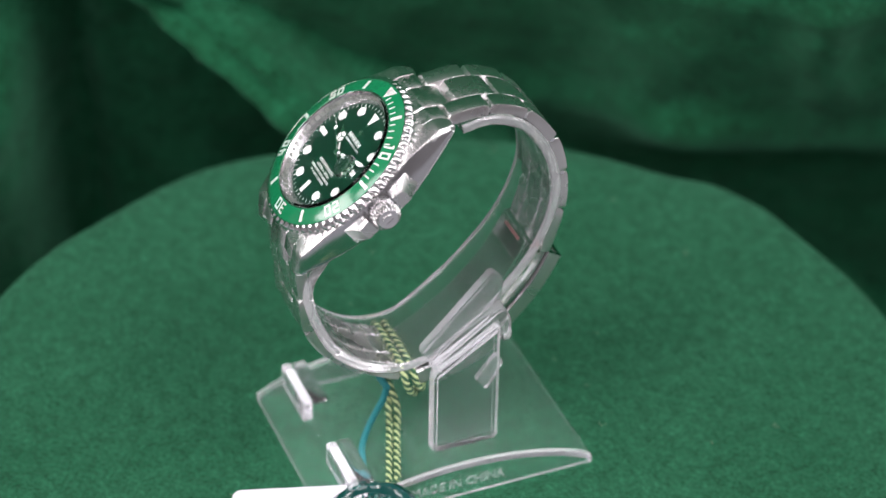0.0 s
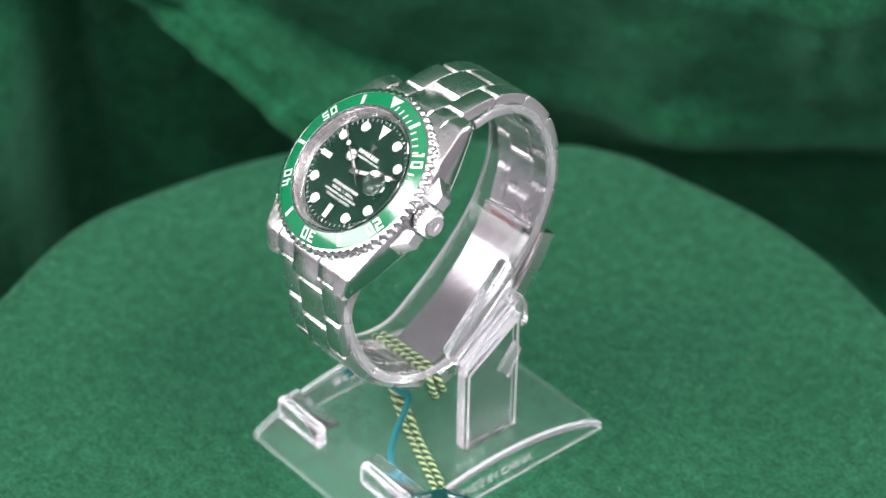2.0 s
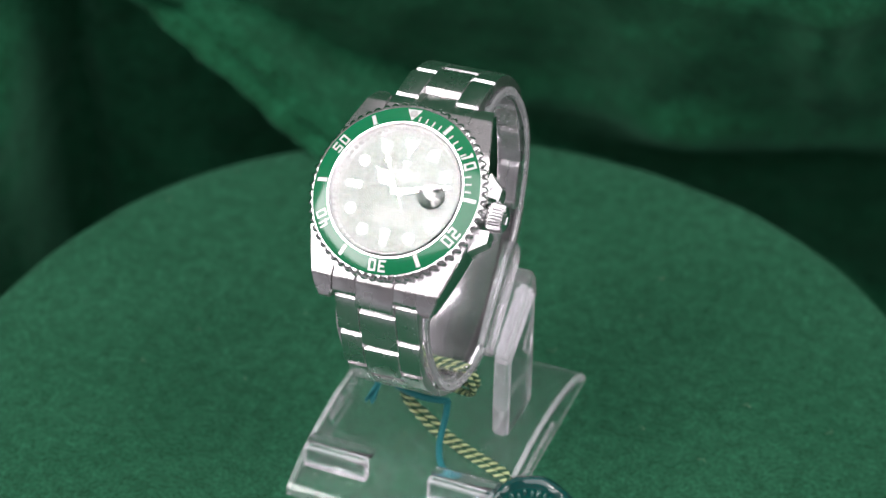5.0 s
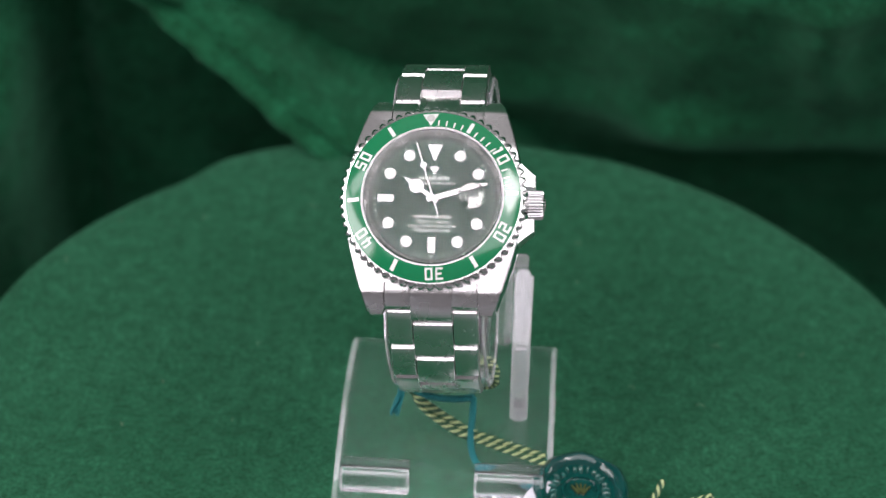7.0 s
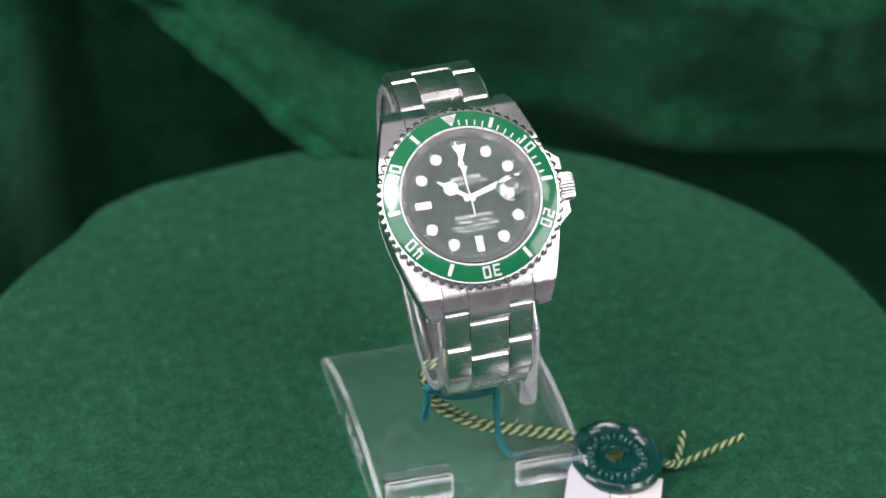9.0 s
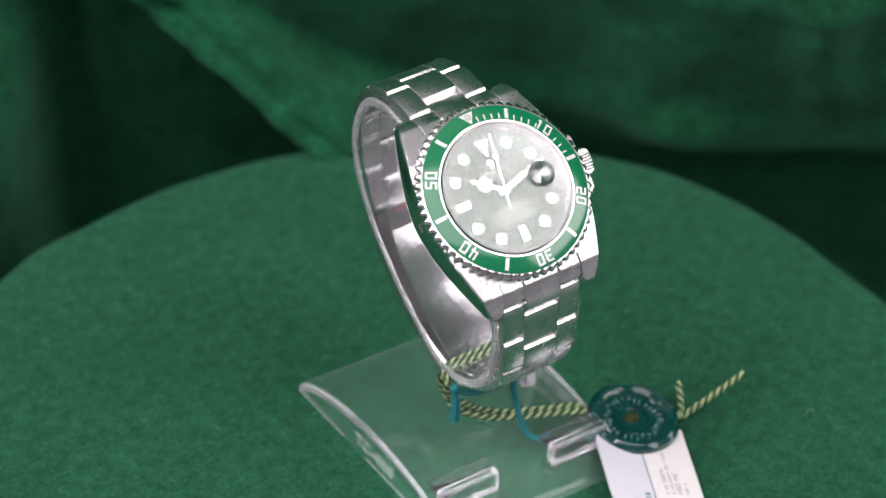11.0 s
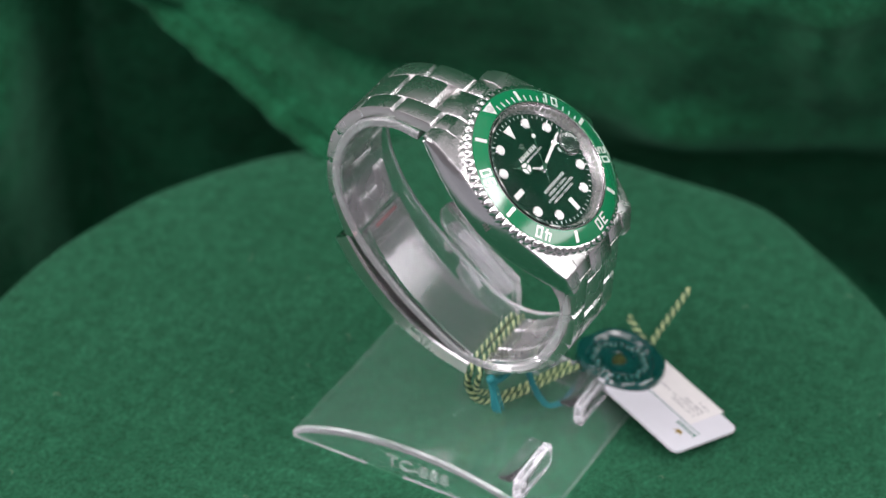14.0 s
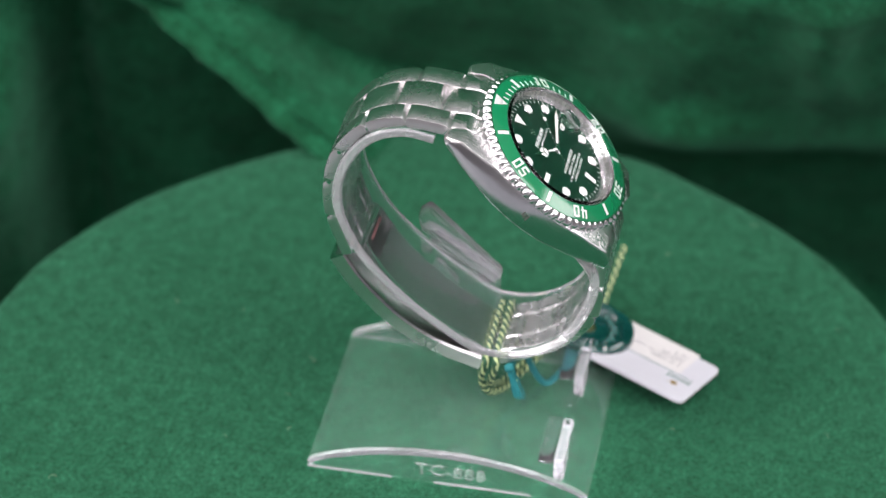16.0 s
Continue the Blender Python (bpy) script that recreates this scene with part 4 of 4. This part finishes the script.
def cords():
    gold = twisted("gold_cord", [
        [on_watch(4, -26.5, -61.0), on_watch(8.5, -27.2, -59.0), on_watch(10.6, -27.0, -56), on_watch(9.0, -25.4, -52.8), on_watch(0, -25.2, -52.6), on_watch(-9.0, -25.4, -52.8), on_watch(-10.6, -26.6, -54.5), on_watch(-9.4, -29.0, -59.0), (-4.6, -11.8, 14.0), (2.0, -14.6, 10.0), (8.6, -17.4, 8.6), (24.4, -24.6, 8.0)],
        [on_watch(4, -28.8, -61.2), on_watch(8.5, -29.4, -58.6), on_watch(10.6, -29.0, -54.5), on_watch(9.0, -27.0, -51.0), on_watch(0, -26.8, -50.8), on_watch(-9.0, -27.0, -51.0), on_watch(-10.6, -28.6, -53.0), on_watch(-9.0, -31.0, -58.4), (-3.0, -13.0, 15.4), (2.6, -12.8, 10.6), (8.4, -15.4, 8.8), (24.2, -22.4, 8.2)],
        [(42.5, -33.6, 5.2), (45.7, -34.6, 2.6), (50, -35.2, 4.0), (56, -36.8, 7.5), (61.6, -38.3, 11)],
        [(43, -34.6, 4.6), (46.6, -33.6, 2.2), (49.5, -30, 3.2), (51.5, -26.6, 5.0)]],
        0.76, (DARKCORD, GOLDCORD, DARKCORD, GOLDCORD), "twisted gold and dark green cord through the bracelet", "cord", 4.5, 4)
    teal = twisted("teal_cord", [
        [on_watch(5.6, -33.0, -54.2), (7.4, -18.6, 18), (7.0, -21.7, 11.5), (8.6, -24.2, 7.2), (12.7, -25.8, 5.2), (18, -27.6, 4.4), (25, -30, 4.6)],
        [on_watch(5.6, -33.0, -54.2), on_watch(0, -33.4, -54.6), on_watch(-6, -32.6, -53.6), (-8.8, -16.9, 25.1)]],
        0.78, (TEAL,), "thin teal cord tied round the bracelet", "cord", 3.0, 3)
    base = Vector(on_watch(5.6, -33.0, -54.2))
    knot = Vector((-8.8, -16.9, 25.1))
    bm = B()
    rnd = random.Random(2)
    for k in range(26):
        p0 = knot + Vector((rnd.uniform(-0.6, 0.6), rnd.uniform(-0.6, 0.6), 0))
        p1 = Vector((-10.5 + rnd.uniform(-1.3, 1.3), -19.6 + rnd.uniform(-1.3, 1.3), 18.6 + rnd.uniform(-0.5, 0.5)))
        tube(bm, [p0 - base, (p0 * 0.6 + p1 * 0.4) - base + Vector((0.2, 0, 0)), p1 - base], 0.2, 5)
    part("tassel", bm, TEAL, teal, "frayed teal cord end")
    bm = B()
    bmesh.ops.create_uvsphere(bm, u_segments=14, v_segments=8, radius=1.2, matrix=Matrix.Translation(knot - base))
    part("knot", bm, TEAL, teal)
    return gold, teal


room()
table()
draped_cloth()
TURNTABLE = turntable()
WRISTWATCH, SECONDS = watch()
WATCH_STAND = stand()
TAG = tag_card()
SEAL_TAG = seal()
GOLD, TEALCORD = cords()


# ---------------------------------------------------------------- what moves
def motions():
    """All on the turntable goes round together; the seconds pointer turns on the dial."""
    for thing in (TURNTABLE, WRISTWATCH, WATCH_STAND, TAG, SEAL_TAG, GOLD, TEALCORD):
        rest = Matrix.LocRotScale(thing.location, thing.rotation_euler, None)
        walk(thing, [(0.5 * k, pose(0, 0, 0, 0, 0, 9.182 * (0.5 * k - 7)) @ rest) for k in range(33)])
    walk(SECONDS, [(float(k), pose(0, 0, 0, 0, 0, -(-42.6 + 7.05 * (k - 3.5)))) for k in range(17)])


motions()
